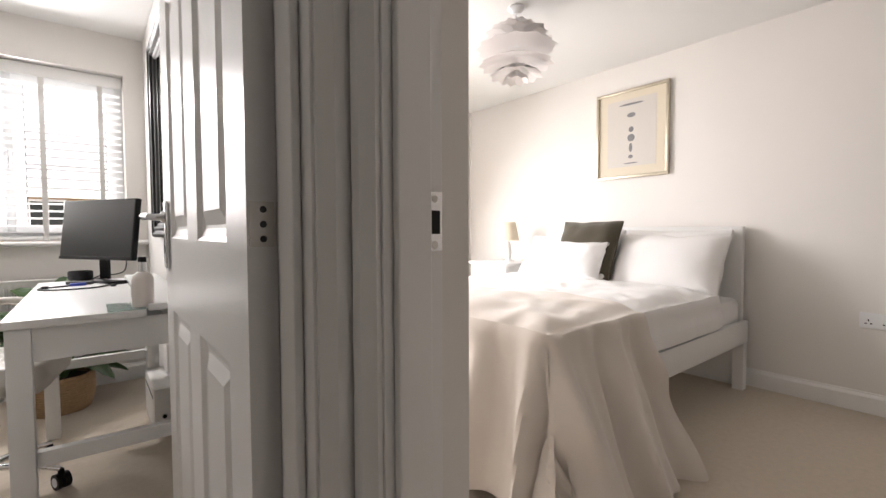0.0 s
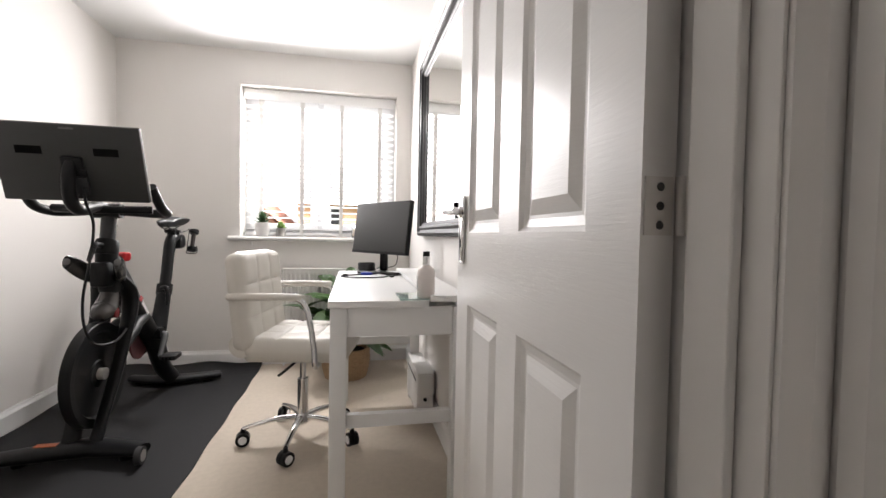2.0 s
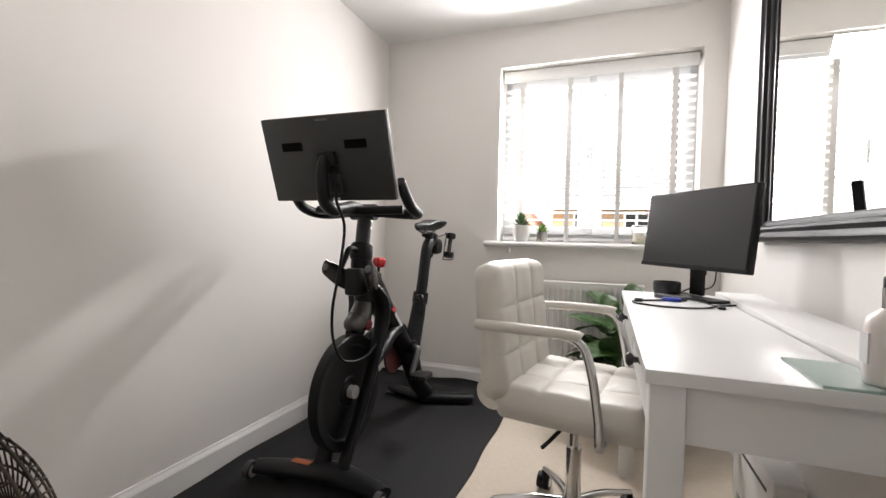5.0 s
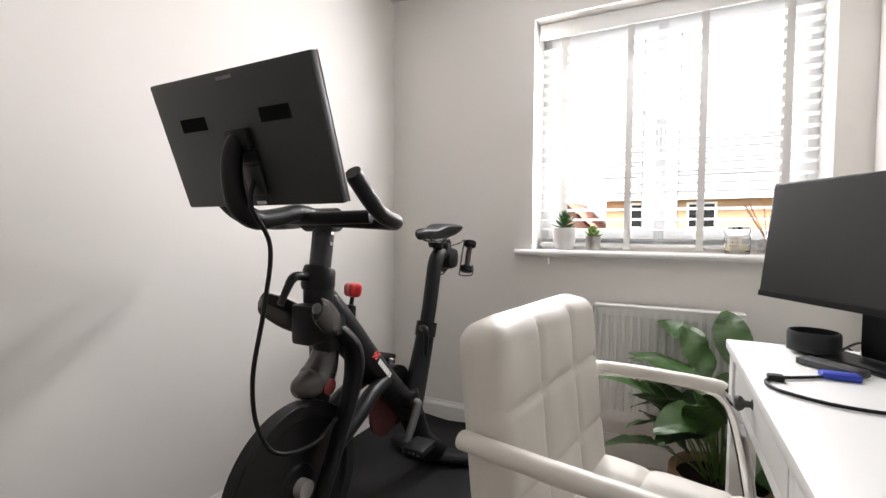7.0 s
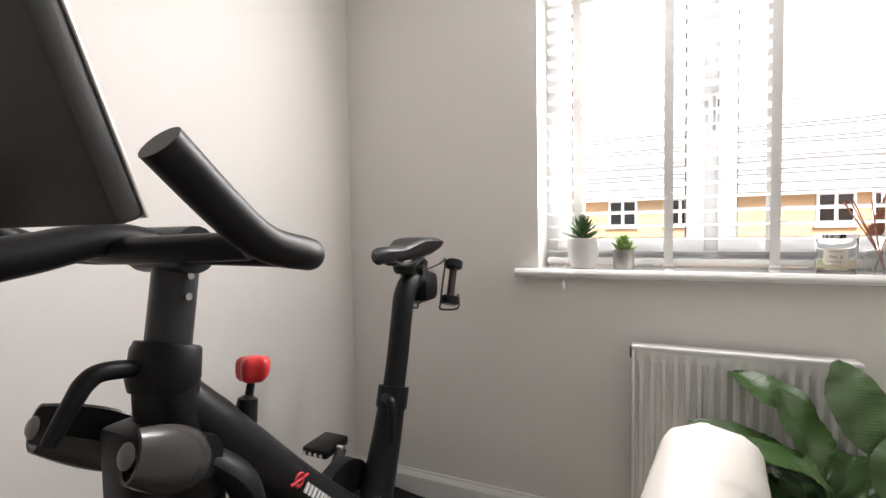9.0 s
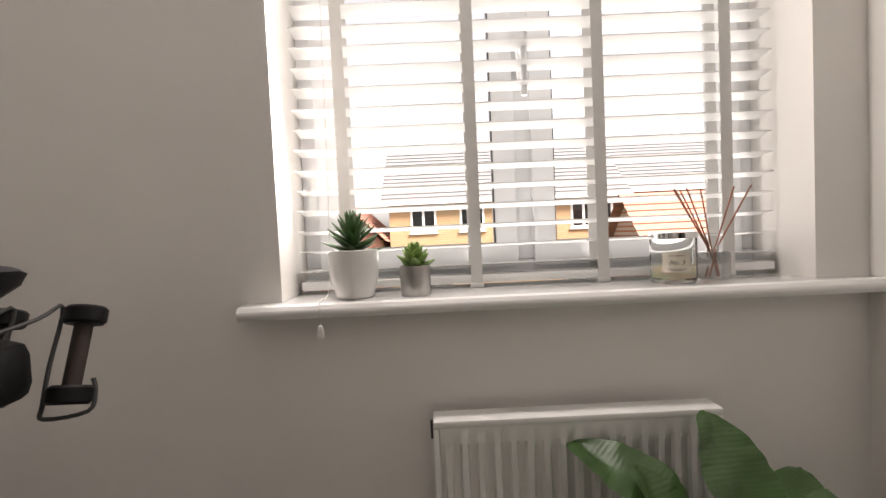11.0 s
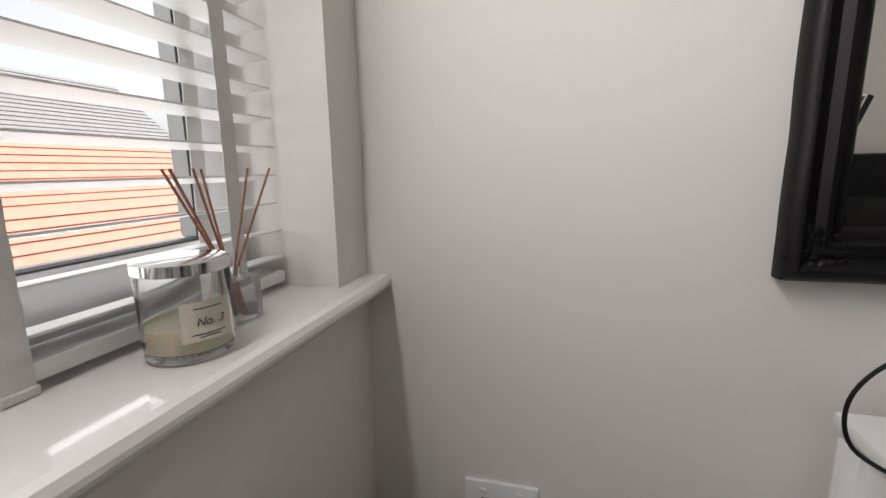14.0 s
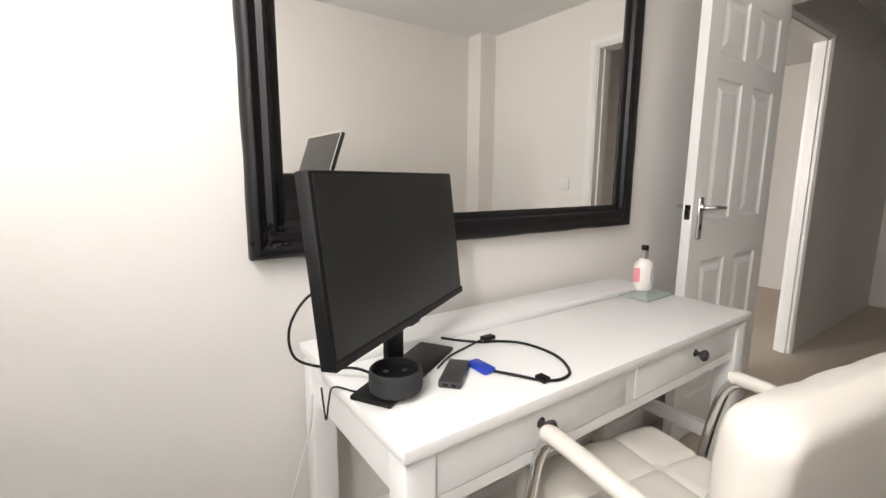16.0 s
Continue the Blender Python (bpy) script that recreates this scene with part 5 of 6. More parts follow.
bm = boxes((-0.2625, 0.2625, 0.0105, 0.0135, -0.1555, 0.1555), bevel=0.001)
bm.transform(SM)
part("silver_rim", bm, STEEL, tab, "thin silver edge")
bm = boxes((-0.255, 0.255, 0.0138, 0.0146, -0.148, 0.148))
bm.transform(SM)
part("screen", bm, SCREEN, tab, "dark glass touch screen")
for cx in (-0.14, 0.13):
    bm = boxes((cx - 0.045, cx + 0.045, -0.0136, -0.0118, 0.035, 0.066), bevel=0.0006)
    bm.transform(SM)
    part("speaker_grille", bm, mat("grille_cloth", (0.006, 0.006, 0.006), 0.95, bump=0.4, scale=900, vary=0.2, Specular_IOR_Level=0.05), tab, "black perforated speaker grille")
bm = boxes((-0.02, 0.03, -0.0132, -0.0118, 0.136, 0.143))
bm.transform(SM)
part("camera_bump", bm, SMOKE, tab)
bm = boxes((-0.03, 0.045, -0.03, -0.0118, -0.02, 0.03), bevel=0.006)
bm.transform(SM)
part("mount_pivot", bm, BLACK, tab, smooth=True)
bm = boxes((-0.005, 0.05, -0.024, -0.0118, -0.125, -0.055), bevel=0.004)
bm.transform(SM)
part("cable_bracket", bm, BIKEG, tab, smooth=True)
bm = boxes((-0.012, 0.05, -0.02, -0.0118, -0.05, -0.022), bevel=0.004)
bm.transform(SM)
part("mount_plate", bm, BLACK, tab, smooth=True)
bm = boxes((0.0, 0.03, -0.0135, -0.0118, -0.15, -0.142))
bm.transform(SM)
part("port_label", bm, WHITEPRINT, tab)
part("screen_cable", tube([(CX + 0.045, 2.605, 1.15), (CX + 0.06, 2.585, 1.09), (CX + 0.062, 2.635, 1.0), (CX + 0.055, 2.62, 0.85), (CX + 0.04, 2.60, 0.70), (CX + 0.04, 2.61, 0.58), (CX + 0.06, 2.65, 0.50), (CX + 0.09, 2.74, 0.49), (CX + 0.10, 2.82, 0.53)], 0.0055, 10, 6), BLACK, bike, "thick black cable hanging from the screen", smooth=True)
# saddle
bm = bmesh.new()
rows = []
for i in range(21):
    u = i / 20
    y = 3.42 + 0.30 * u
    w = 0.016 + 0.02 * min(1, u * 4) + 0.052 * max(0, (u - 0.42) / 0.58) ** 1.1
    w *= (0.4 if i == 0 else 0.8 if i == 1 else 0.9 if i == 19 else 0.6 if i == 20 else 1)
    h = min(1, max(0, (u - 0.36) / 0.32))
    h = h * h * (3 - 2 * h)
    top = 1.036 + 0.022 * h - 0.014 * max(0, 1 - u / 0.16) ** 2 - 0.014 * max(0, (u - 0.88) / 0.12) ** 2
    deep = (0.034 + 0.02 * h) * (0.35 if i in (0, 20) else 0.8 if i in (1, 19) else 1)
    row = []
    for j in range(12):
        a = 2 * math.pi * j / 12
        z = top + 0.012 * math.sin(a) if math.sin(a) > 0 else top + deep * math.sin(a) * (1 - 0.3 * abs(math.cos(a)))
        row.append(bm.verts.new((CX + w * math.cos(a), y, z)))
    rows.append(row)
for a, b in zip(rows, rows[1:]):
    for j in range(12):
        bm.faces.new((a[j], a[(j + 1) % 12], b[(j + 1) % 12], b[j]))
bm.faces.new(rows[0])
bm.faces.new(rows[-1])
bmesh.ops.recalc_face_normals(bm, faces=bm.faces)
sad = part("saddle", bm, mat("saddle_vinyl", (0.02, 0.021, 0.023), 0.42, bump=0.15, scale=500, vary=0.1), bike, "black padded saddle with a raised tail", smooth=True)
for s in (-1, 1):
    part("saddle_rail", tube([(CX + s * 0.012, 3.485, 1.03), (CX + s * 0.02, 3.52, 0.998), (CX + s * 0.022, 3.61, 0.998), (CX + s * 0.04, 3.68, 1.03)], 0.0045, 8, 5), DARKMETAL, sad, smooth=True)
part("saddle_clamp", lathe([(0, 0), (0.026, 0.0), (0.032, 0.008), (0.034, 0.022), (0, 0.022)], 22, Matrix.Translation((CX, 3.585, 0.966))), BLACK, bike, smooth=True)
part("clamp_bolt", tube([(CX - 0.03, 3.645, 0.972), (CX + 0.036, 3.645, 0.972)], 0.014, 16), DARKMETAL, bike, smooth=True)
part("holder_block", boxes((CX - 0.04, CX + 0.04, 3.652, 3.752, 0.866, 0.96), bevel=0.026), BLACK, bike, "black dumbbell holder bracket", smooth=True)
part("saddle_slider", tube([(CX, 3.60, 0.958), (CX, 3.70, 0.955)], 0.022, 14), BIKE, bike, smooth=True)
# dumbbell holder with two small dumbbells
for s in (-1, 1):
    x = CX + s * 0.065
    part("dumbbell_cage", tube([(CX + s * 0.02, 3.65, 0.965), (x - s * 0.025, 3.75, 0.982), (x - s * 0.027, 3.80, 0.992), (x - s * 0.024, 3.765, 0.91), (x - s * 0.024, 3.748, 0.855), (x - s * 0.022, 3.745, 0.835), (x + s * 0.024, 3.77, 0.835), (x + s * 0.026, 3.785, 0.86), (x + s * 0.02, 3.79, 0.88)], 0.0032, 8, 4), DARKMETAL, bike, "black wire dumbbell cage", smooth=True)
    db = thing("dumbbell", "small black dumbbell in the wire cage behind the saddle", "dumbbell", group="dumbbells on the bike")
    lo, hi = Vector((x, 3.768, 0.862)), Vector((x, 3.81, 0.976))
    ax = (hi - lo).normalized()
    part("grip", tube([lo, hi], 0.0125, 14), mat("dark_brown_grip", (0.03, 0.018, 0.015), 0.6, vary=0.1), db, smooth=True)
    for c in (lo, hi):
        part("head", tube([c - ax * 0.014, c - ax * 0.010, c + ax * 0.010, c + ax * 0.014], [0.025, 0.029, 0.029, 0.025], 20), BLACK, db, smooth=True)
# maker's mark as a plain red disc and white bar on the beam
BEAM = Matrix.Translation((CX + 0.0555, 3.115, 0.578)) @ Matrix.Rotation(radians(-46), 4, "X")
bm = sweep(bmesh.new(), [(0, -0.072 + 0.011 * math.cos(a), 0.004 + 0.011 * math.sin(a)) for a in [2 * math.pi * k / 16 for k in range(16)]], 0.0035, 6, 0, True, flat=0.5)
sweep(bm, [(0, -0.088, -0.012), (0, -0.056, 0.02)], 0.003, 6)
bm.transform(BEAM)
part("badge_mark", bm, REDPRINT, bike, "small red loop badge", smooth=True)
for k in range(7):
    bm = boxes((-0.0008, 0.0012, -0.046 + 0.0145 * k, -0.0365 + 0.0145 * k, -0.009, 0.009))
    bm.transform(BEAM)
    part("badge_bar", bm, WHITEPRINT, bike, "white printed bar")

# ---------------------------------------------------------------- floor fan
fan = thing("floor_fan", "round metal floor fan with a bronze wire grille", "fan", at=Matrix.Translation((0.345, 1.69, 0.352)) @ Matrix.Rotation(radians(4), 4, "Z"))
FR = 0.245
for side, nm in ((-1, "front_grille"), (1, "rear_grille")):
    bm = bmesh.new()
    def dome(r):
        return side * (0.012 + 0.075 * max(0.0, 1 - (r / FR) ** 2) ** 0.5)
    for r in (FR, 0.212, 0.175, 0.135, 0.095, 0.055):
        sweep(bm, [(r * math.cos(a), dome(r), r * math.sin(a)) for a in [2 * math.pi * k / 64 for k in range(64)]], 0.0036 if r == FR else 0.0026, 6, 0, True)
    for k in range(54):
        a = 2 * math.pi * (k + 0.5 * (side > 0)) / 54
        sweep(bm, [(r * math.cos(a + 0.25 * (1 - r / FR)), dome(r), r * math.sin(a + 0.25 * (1 - r / FR))) for r in (0.05, 0.095, 0.135, 0.175, 0.212, 0.235, FR)], 0.0019, 5)
    part(nm, bm, FANWIRE, fan, smooth=True)
part("motor", tube([(0, 0.02, 0), (0, 0.13, 0)], [0.06, 0.05], 20), FANWIRE, fan, smooth=True)
part("hub_cap", tube([(0, -0.095, 0), (0, -0.082, 0)], 0.05, 20), FANWIRE, fan, smooth=True)
for k in range(4):
    bm = boxes((0.03, 0.2, -0.003, 0.003, -0.05, 0.05), bevel=0.002)
    bm.transform(Matrix.Rotation(radians(90 * k), 4, "Y") @ Matrix.Rotation(radians(25), 4, "X"))
    part("blade", bm, FANWIRE, fan)
part("stand", tube([(-0.16, 0.12, -0.343), (-0.16, -0.12, -0.343), (-0.2, -0.03, -0.2), (-0.25, 0, 0)], 0.009, 10, 4), FANWIRE, fan, smooth=True)
part("stand", tube([(0.16, 0.12, -0.343), (0.16, -0.12, -0.343), (0.2, -0.03, -0.2), (0.25, 0, 0)], 0.009, 10, 4), FANWIRE, fan, smooth=True)

# ---------------------------------------------------------------- bedroom
BX0, BX1, BYA, BYB = 2.98, 5.0, 1.33, 2.86
bed = thing("double_bed", "white wooden double bed with a plain headboard", "bed")
part("headboard", boxes((4.975, 5.02, BYA + 0.03, BYB + 0.04, 0.0, 1.03), bevel=0.006), WHITE, bed, smooth=True)
part("side_rail", boxes((BX0, 4.9745, BYA - 0.012, BYA + 0.022, 0.295, 0.435), bevel=0.004), WHITE, bed, smooth=True)
part("side_rail", boxes((BX0, 4.9745, BYB - 0.022, BYB + 0.012, 0.295, 0.435), bevel=0.004), WHITE, bed, smooth=True)
part("foot_rail", boxes((BX0 - 0.03, BX0 - 0.0005, BYA - 0.012, BYB + 0.012, 0.295, 0.435), bevel=0.004), WHITE, bed, smooth=True)
for x in (BX0 - 0.03, 4.9):
    for y in (BYA - 0.012, BYB - 0.048):
        part("leg", boxes((x, x + 0.06, y, y + 0.06, 0, 0.2945)), WHITE, bed)
part("mattress", boxes((BX0 + 0.005, 4.965, BYA + 0.03, BYB - 0.03, 0.38, 0.575), bevel=0.04), LINEN, bed, smooth=True)


def cloth(x0, x1, y0, y1, top, drop_s, drop_f, folds, seed, thick):
    """A cover over the bed: flat on top, hanging over the near side and over the foot, with soft folds."""
    bm = bmesh.new()
    nx, ny = 110, 120
    grid = []
    for i in range(nx + 1):
        row = []
        for j in range(ny + 1):
            s = i / nx * (drop_f + x1 - x0) - drop_f
            t = j / ny * (drop_s + y1 - y0) - drop_s
            x, y, z = x0 + max(s, 0), y0 + max(t, 0), top
            nz = noise.noise(Vector((s * 3.0 + seed, t * 3.0, 0.3)))
            z += 0.02 * nz + 0.012 * noise.noise(Vector((s * 8, t * 8, seed))) + 0.012 * (0.5 - abs(noise.noise(Vector((s * 5 + t * 2, t * 9 - s * 3, seed + 4)))) * 2.5)
            if s < 0:
                f = min(1, -s / 0.06)
                fold = folds * (math.sin(t * 21 + 2 * nz + seed) + 0.5 * math.sin(t * 43 + 3 * nz + seed) + 0.25 * math.sin(t * 71 + seed)) * min(1, -s / 0.3)
                x = x0 - 0.03 * f - fold - 0.22 * max(0, -s - 0.15)
                z = top + s
            if t < 0:
                f = min(1, -t / 0.06)
                fold = folds * (0.8 * math.sin(s * 19 + 2 * nz + seed) + 0.5 * math.sin(s * 39 + 3 * nz + 1) + 0.25 * math.sin(s * 67)) * min(1, -t / 0.3)
                y = y0 - 0.025 * f - fold - 0.42 * max(0, -t - 0.12)
                z = min(z, top + t) if s >= 0 else max(top + s + t, 0.012)
            if s >= 0 and t >= 0:
                e = min(s, t)
                z -= 0.05 * max(0, 1 - e / 0.15) ** 2
            row.append(bm.verts.new((x, y, max(z, 0.012 + 0.004 * (nz + 1)))))
        grid.append(row)
    for i in range(nx):
        for j in range(ny):
            bm.faces.new((grid[i][j], grid[i + 1][j], grid[i + 1][j + 1], grid[i][j + 1]))
    for k in range(5):
        bmesh.ops.smooth_vert(bm, verts=bm.verts, factor=0.5, use_axis_x=True, use_axis_y=True, use_axis_z=True)
    ext = bmesh.ops.extrude_face_region(bm, geom=list(bm.faces))
    for v in ext["geom"]:
        if isinstance(v, bmesh.types.BMVert):
            v.co.z += thick
    bmesh.ops.recalc_face_normals(bm, faces=bm.faces)
    return bm


tagged(part("duvet", cloth(BX0 + 0.1, 4.55, BYA + 0.02, BYB, 0.60, 0.16, 0.0, 0.006, 3.0, 0.06), LINEN, smooth=True), "puffy white cotton duvet, slightly rumpled", "duvet")
tagged(part("throw_blanket", cloth(BX0 - 0.02, 3.60, BYA - 0.02, BYB, 0.672, 0.66, 0.64, 0.05, 7.0, 0.012), THROW, smooth=True), "beige throw blanket hanging over the foot to the floor", "blanket")


def pillow(name, label, cat, sx, sy, sz, m, material, seed):
    t = thing(name, label, cat, at=m)
    part("cover", cushion(sx, sy, sz, 12, 1, seed, 0.012), material, t, smooth=True)
    return t


def lean(x, y, z, tilt, yaw=0):
    return Matrix.Translation((x, y, z)) @ Matrix.Rotation(radians(yaw), 4, "Z") @ Matrix.Rotation(radians(tilt), 4, "Y") @ Matrix.Rotation(radians(90), 4, "Z")


pillow("pillow", "plump white pillow against the headboard", "pillow", 0.70, 0.46, 0.20, lean(4.83, 1.75, 0.80, -62), LINEN, 1)
pillow("pillow", "plump white pillow against the headboard", "pillow", 0.70, 0.46, 0.20, lean(4.83, 2.47, 0.80, -62), LINEN, 5)
pillow("pillow", "white pillow leaning on another pillow", "pillow", 0.70, 0.46, 0.18, lean(4.70, 1.72, 0.78, -56, 3), LINEN, 9)
pillow("pillow", "white pillow leaning on another pillow", "pillow", 0.66, 0.44, 0.18, lean(4.70, 2.6, 0.77, -55, -3), LINEN, 13)
cu = pillow("cushion", "dark olive velvet cushion with piped edge", "cushion", 0.48, 0.46, 0.17, lean(4.60, 2.25, 0.86, -66, 0), OLIVE, 21)
cu2 = pillow("cushion", "white rectangular cushion with corner tassels", "cushion", 0.52, 0.32, 0.15, lean(4.47, 2.3, 0.78, -60, 4), LINEN, 25)
for sx in (-1, 1):
    part("tassel", lathe([(0.004, 0), (0.012, -0.01), (0.010, -0.02), (0.018, -0.08), (0, -0.08)], 12, Matrix.Translation((sx * 0.255, 0.145, 0.0)) @ Matrix.Rotation(radians(-60), 4, "X")), TAPE, cu2, "cream tassel", smooth=True)

night = thing("nightstand", "white bedside cabinet with one drawer", "nightstand")
part("body", boxes((4.62, 5.03, 3.08, 3.53, 0.0, 0.69), bevel=0.004), WHITE, night, smooth=True)
part("top", boxes((4.60, 5.03, 3.06, 3.55, 0.6905, 0.715), bevel=0.004), WHITE, night, smooth=True)
dr = part("drawer_front", boxes((4.606, 4.6195, 3.1, 3.51, 0.48, 0.67), bevel=0.003), WHITE, night)
part("knob", lathe([(0, 0.02), (0.011, 0.018), (0.006, 0.008), (0.008, 0)], 14, Matrix.Translation((4.606, 3.3, 0.58)) @ Matrix.Rotation(radians(-90), 4, "Y")), CHROME, dr, smooth=True)
lamp = thing("table_lamp", "small table lamp with cream shade on a clear base", "lamp", at=Matrix.Translation((4.78, 3.19, 0.7155)))
part("base", lathe([(0, 0), (0.05, 0), (0.05, 0.012), (0.02, 0.03), (0.03, 0.09), (0.018, 0.17), (0.008, 0.2), (0.008, 0.24), (0, 0.24)], 20), CERAMIC, lamp, smooth=True)
part("shade", lathe([(0.10, 0.2), (0.065, 0.37), (0.063, 0.37), (0.098, 0.2)], 28), SHADE, lamp, "cream fabric shade", smooth=True)

pic = thing("picture_frame", "framed botanical-style print with cream mount in silver-gilt frame", "picture")
PY0, PY1, PZ0, PZ1, PX = 1.855, 2.44, 1.415, 2.10, BXE
for r in ((PX - 0.03, PX - 0.001, PY0, PY1, PZ0, PZ0 + 0.022), (PX - 0.03, PX - 0.001, PY0, PY1, PZ1 - 0.022, PZ1), (PX - 0.03, PX - 0.001, PY0, PY0 + 0.022, PZ0 + 0.022, PZ1 - 0.022), (PX - 0.03, PX - 0.001, PY1 - 0.022, PY1, PZ0 + 0.022, PZ1 - 0.022)):
    part("frame_side", boxes(r, bevel=0.004), SILVERF, pic, smooth=True)
part("mount_board", boxes((PX - 0.012, PX - 0.006, PY0 + 0.02, PY1 - 0.02, PZ0 + 0.02, PZ1 - 0.02)), MOUNT, pic)
art = part("print", boxes((PX - 0.0135, PX - 0.0122, PY0 + 0.095, PY1 - 0.095, PZ0 + 0.09, PZ1 - 0.075)), PAPER, pic, "pale grey print of stacked ink shapes")
for y, z, w, h in ((2.147, 1.985, 0.10, 0.008), (2.147, 1.9, 0.035, 0.018), (2.147, 1.79, 0.02, 0.022), (2.147, 1.725, 0.03, 0.028), (2.15, 1.65, 0.014, 0.035), (2.15, 1.58, 0.02, 0.014), (2.147, 1.53, 0.06, 0.005)):
    part("ink_shape", lathe([(0, 0.0005), (h, 0.0004), (h, 0)], 16, Matrix.Translation((PX - 0.0136, y, z)) @ Matrix.Rotation(radians(-90), 4, "Y") @ Matrix.Diagonal((1, w / h, 1, 1))), PALEINK, art)

pend = thing("pendant_light", "white layered petal pendant lamp hanging on a cord", "pendant lamp", at=Matrix.Translation((3.70, 2.13, 2.06)))
part("cord", tube([(0, 0, 0.12), (0, 0, H - 2.06 - 0.02)], 0.003, 8), UPVC, pend)
part("ceiling_rose", lathe([(0, 0), (0.045, 0), (0.05, -0.012), (0.02, -0.04), (0, -0.04)][::-1], 20, Matrix.Translation((0, 0, H - 2.0605))), UPVC, pend, smooth=True)
for tier, (z, r, tl2, n) in enumerate(((0.105, 0.10, 18, 9), (0.065, 0.165, 8, 11), (0.02, 0.215, -4, 13), (-0.03, 0.205, -16, 12), (-0.075, 0.16, -28, 10), (-0.11, 0.10, -45, 8))):
    for k in range(n):
        a = 2 * math.pi * (k + 0.5 * (tier % 2)) / n
        w = r * 0.42
        bm = prism([(0.02, -w * 0.3), (r * 0.7, -w), (r * 0.92, -w * 0.72), (r * 1.12, 0), (r * 0.92, w * 0.72), (r * 0.7, w), (0.02, w * 0.3)], 0.0012)
        bm.transform(Matrix.Translation((0, 0, z)) @ Matrix.Rotation(a, 4, "Z") @ Matrix.Rotation(radians(-tl2), 4, "Y"))
        part("petal", bm, PETAL, pend)

# ---------------------------------------------------------------- outside: street of houses, seen from the upper floor
GZ = -2.85
tagged(part("ground", boxes((-600, 600, 4.4, 1200, GZ - 0.2, GZ)), GRASS), "grass and gardens below the window", "ground", kind="structure")
tagged(part("road", boxes((-60, 60, 8.0, 12.5, GZ, GZ + 0.02)), ROADM), "grey tarmac road", "road", kind="structure")


def roof_slope(bm, a, b, c, d, courses):
    """A tiled slope from eaves a-b to ridge d-c: overlapping courses, each with its own lip."""
    a, b, c, d = Vector(a), Vector(b), Vector(c), Vector(d)
    nrm = (b - a).cross(d - a).normalized()
    if nrm.z < 0:
        nrm = -nrm
    for k in range(courses):
        t0, t1 = k / courses, (k + 1.12) / courses
        p, q = a.lerp(d, t0), b.lerp(c, t0)
        r, s = b.lerp(c, min(t1, 1)), a.lerp(d, min(t1, 1))
        lip = nrm * 0.045
        vs = [bm.verts.new(v) for v in (p + lip, q + lip, r, s, p, q)]
        bm.faces.new((vs[0], vs[1], vs[2], vs[3]))
        bm.faces.new((vs[4], vs[5], vs[1], vs[0]))


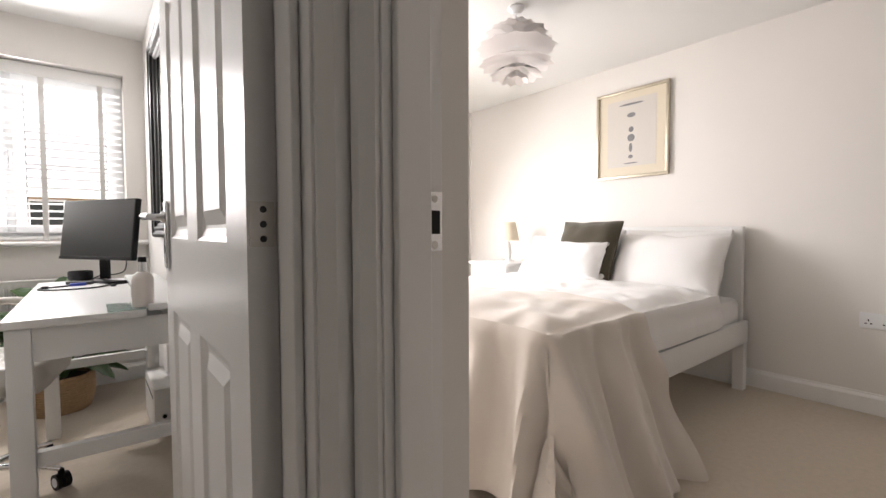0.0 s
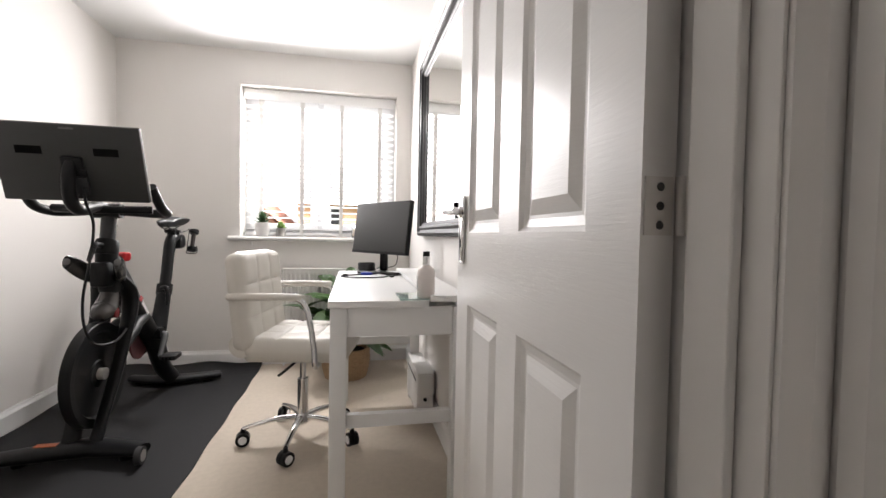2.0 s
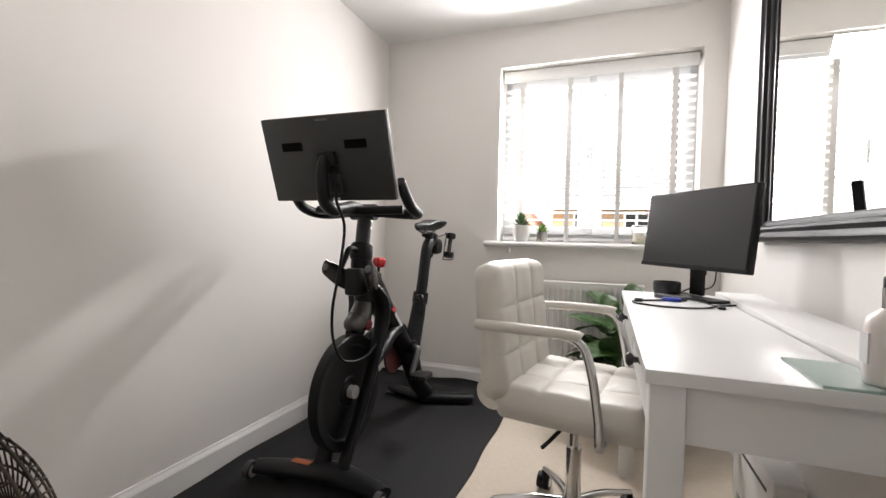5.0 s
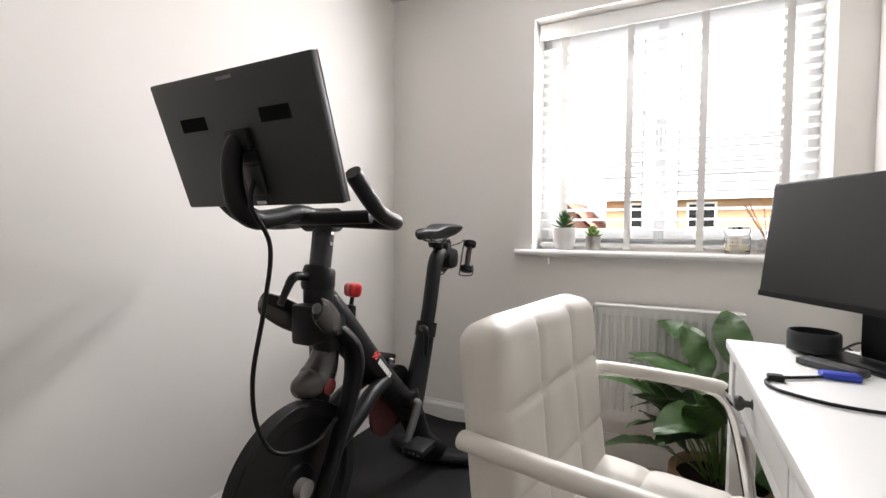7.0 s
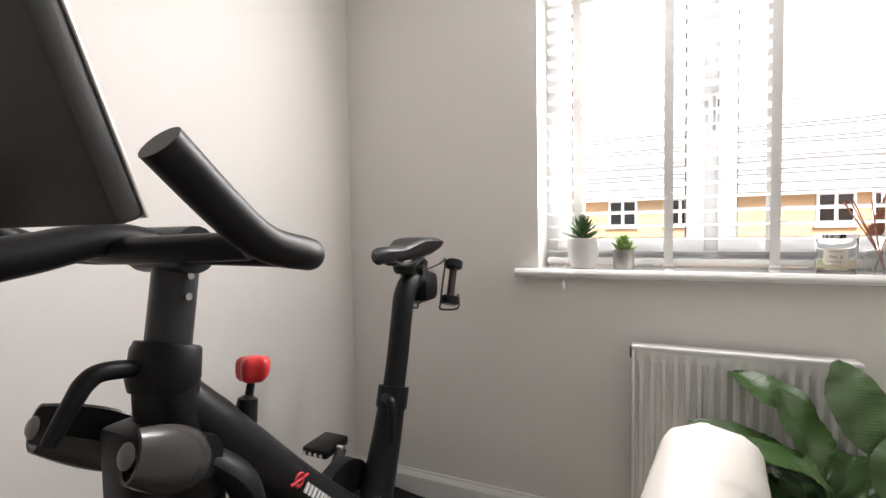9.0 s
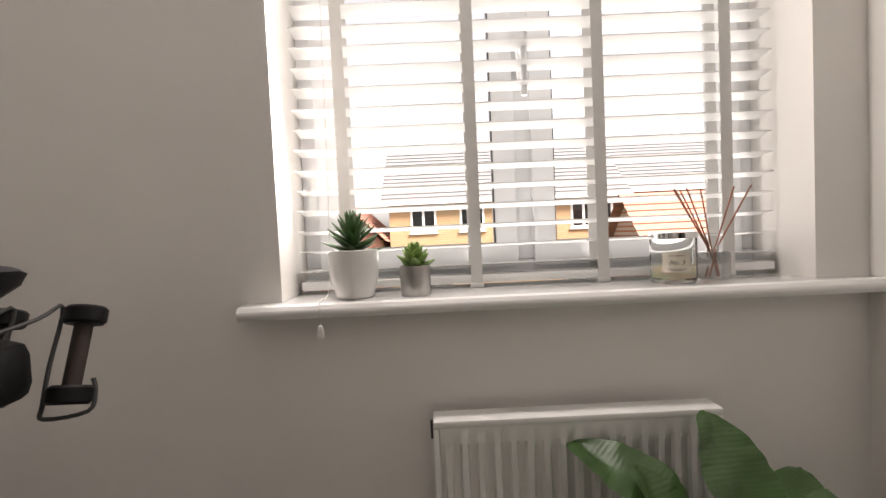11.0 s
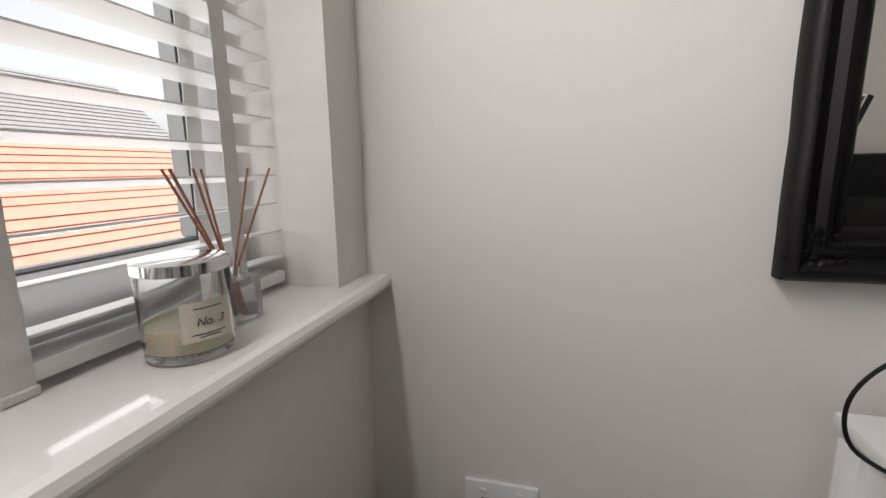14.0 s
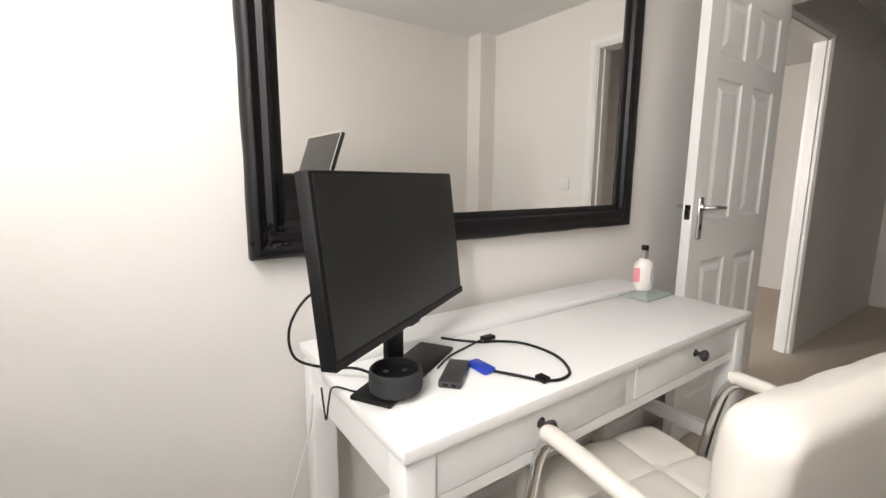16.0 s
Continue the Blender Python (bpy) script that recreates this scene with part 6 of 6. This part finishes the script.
def house(label, x0, x1, y0, y1, eaves, ridge, wall_m, roof_m, wins, along="x", courses=16):
    h = thing("house", label, "house")
    bm = boxes((x0, x1, y0, y1, GZ, eaves))
    if along == "x":
        ym = (y0 + y1) / 2
        for x in (x0, x1):
            bm.faces.new([bm.verts.new(v) for v in ((x, y0, eaves), (x, y1, eaves), (x, ym, ridge))])
    else:
        xm = (x0 + x1) / 2
        for y in (y0, y1):
            bm.faces.new([bm.verts.new(v) for v in ((x0, y, eaves), (x1, y, eaves), (xm, y, ridge))])
    part("wall", bm, wall_m, h)
    o = 0.3
    bm = bmesh.new()
    if along == "x":
        ym = (y0 + y1) / 2
        roof_slope(bm, (x0 - o, y0 - o, eaves - 0.1), (x1 + o, y0 - o, eaves - 0.1), (x1 + o, ym, ridge + 0.05), (x0 - o, ym, ridge + 0.05), courses)
        roof_slope(bm, (x1 + o, y1 + o, eaves - 0.1), (x0 - o, y1 + o, eaves - 0.1), (x0 - o, ym, ridge + 0.05), (x1 + o, ym, ridge + 0.05), courses)
    else:
        xm = (x0 + x1) / 2
        roof_slope(bm, (x0 - o, y1 + o, eaves - 0.1), (x0 - o, y0 - o, eaves - 0.1), (xm, y0 - o, ridge + 0.05), (xm, y1 + o, ridge + 0.05), courses)
        roof_slope(bm, (x1 + o, y0 - o, eaves - 0.1), (x1 + o, y1 + o, eaves - 0.1), (xm, y1 + o, ridge + 0.05), (xm, y0 - o, ridge + 0.05), courses)
    part("roof", bm, roof_m, h)
    if along == "x":
        part("gutter", boxes((x0 - o, x1 + o, y0 - o - 0.08, y0 - o, eaves - 0.2, eaves - 0.08)), WHITE, h, "white gutter and fascia")
    for wx0, wx1, wz0, wz1 in wins:
        w = part("window", boxes((wx0, wx1, y0 - 0.03, y0 + 0.05, wz0, wz0 + 0.09), (wx0, wx1, y0 - 0.03, y0 + 0.05, wz1 - 0.09, wz1), (wx0, wx0 + 0.09, y0 - 0.03, y0 + 0.05, wz0 + 0.09, wz1 - 0.09), (wx1 - 0.09, wx1, y0 - 0.03, y0 + 0.05, wz0 + 0.09, wz1 - 0.09), ((wx0 + wx1) / 2 - 0.05, (wx0 + wx1) / 2 + 0.05, y0 - 0.03, y0 + 0.05, wz0 + 0.09, wz1 - 0.09)), UPVC, h)
        part("pane", boxes((wx0 + 0.09, wx1 - 0.09, y0 - 0.005, y0 + 0.045, wz0 + 0.09, wz1 - 0.09)), SCREEN, w)
        part("sill", boxes((wx0 - 0.06, wx1 + 0.06, y0 - 0.09, y0, wz0 - 0.07, wz0)), WHITE, w)
    return h


house("buff brick house with grey tiled roof and white windows", -0.9, 9.1, 22.0, 29.0, 2.5, 5.4, BUFF, SLATE,
      [(0.0, 1.1, 1.12, 2.2), (2.1, 3.15, 1.12, 2.2), (6.85, 7.95, 1.05, 2.2), (8.35, 8.9, 1.1, 2.2), (6.55, 8.1, -1.45, -0.25), (0.3, 1.8, -1.5, -0.3)])
house("red brick house with grey tiled roof and a gable", 9.6, 20.0, 23.0, 30.0, 2.7, 5.6, REDBRICK, SLATE, [(11.0, 12.2, 1.1, 2.2)])
house("low red brick house with terracotta tiled roof", 7.2, 17.0, 14.6, 19.6, -0.6, 2.0, REDBRICK, TERRA, [], courses=14)
house("low terracotta tiled outbuilding before the red brick house", 6.2, 12.5, 11.2, 14.2, -1.5, 0.55, REDBRICK, TERRA, [], courses=12)
house("red brick house with terracotta roof beside the buff house", -4.1, -1.2, 21.0, 27.0, 0.9, 2.4, REDBRICK, TERRA, [(-3.4, -2.3, -1.3, -0.2)], along="y", courses=14)
house("low garage with grey tiled roof", -8.0, -1.6, 15.0, 18.5, 0.0, 1.2, BUFF, SLATE, [], courses=10)
house("distant red brick house with grey roof", -16.0, -7.5, 26.0, 33.0, 2.2, 4.6, REDBRICK, SLATE, [(-14, -12.8, 0.9, 2.0), (-10.5, -9.3, 0.9, 2.0)])
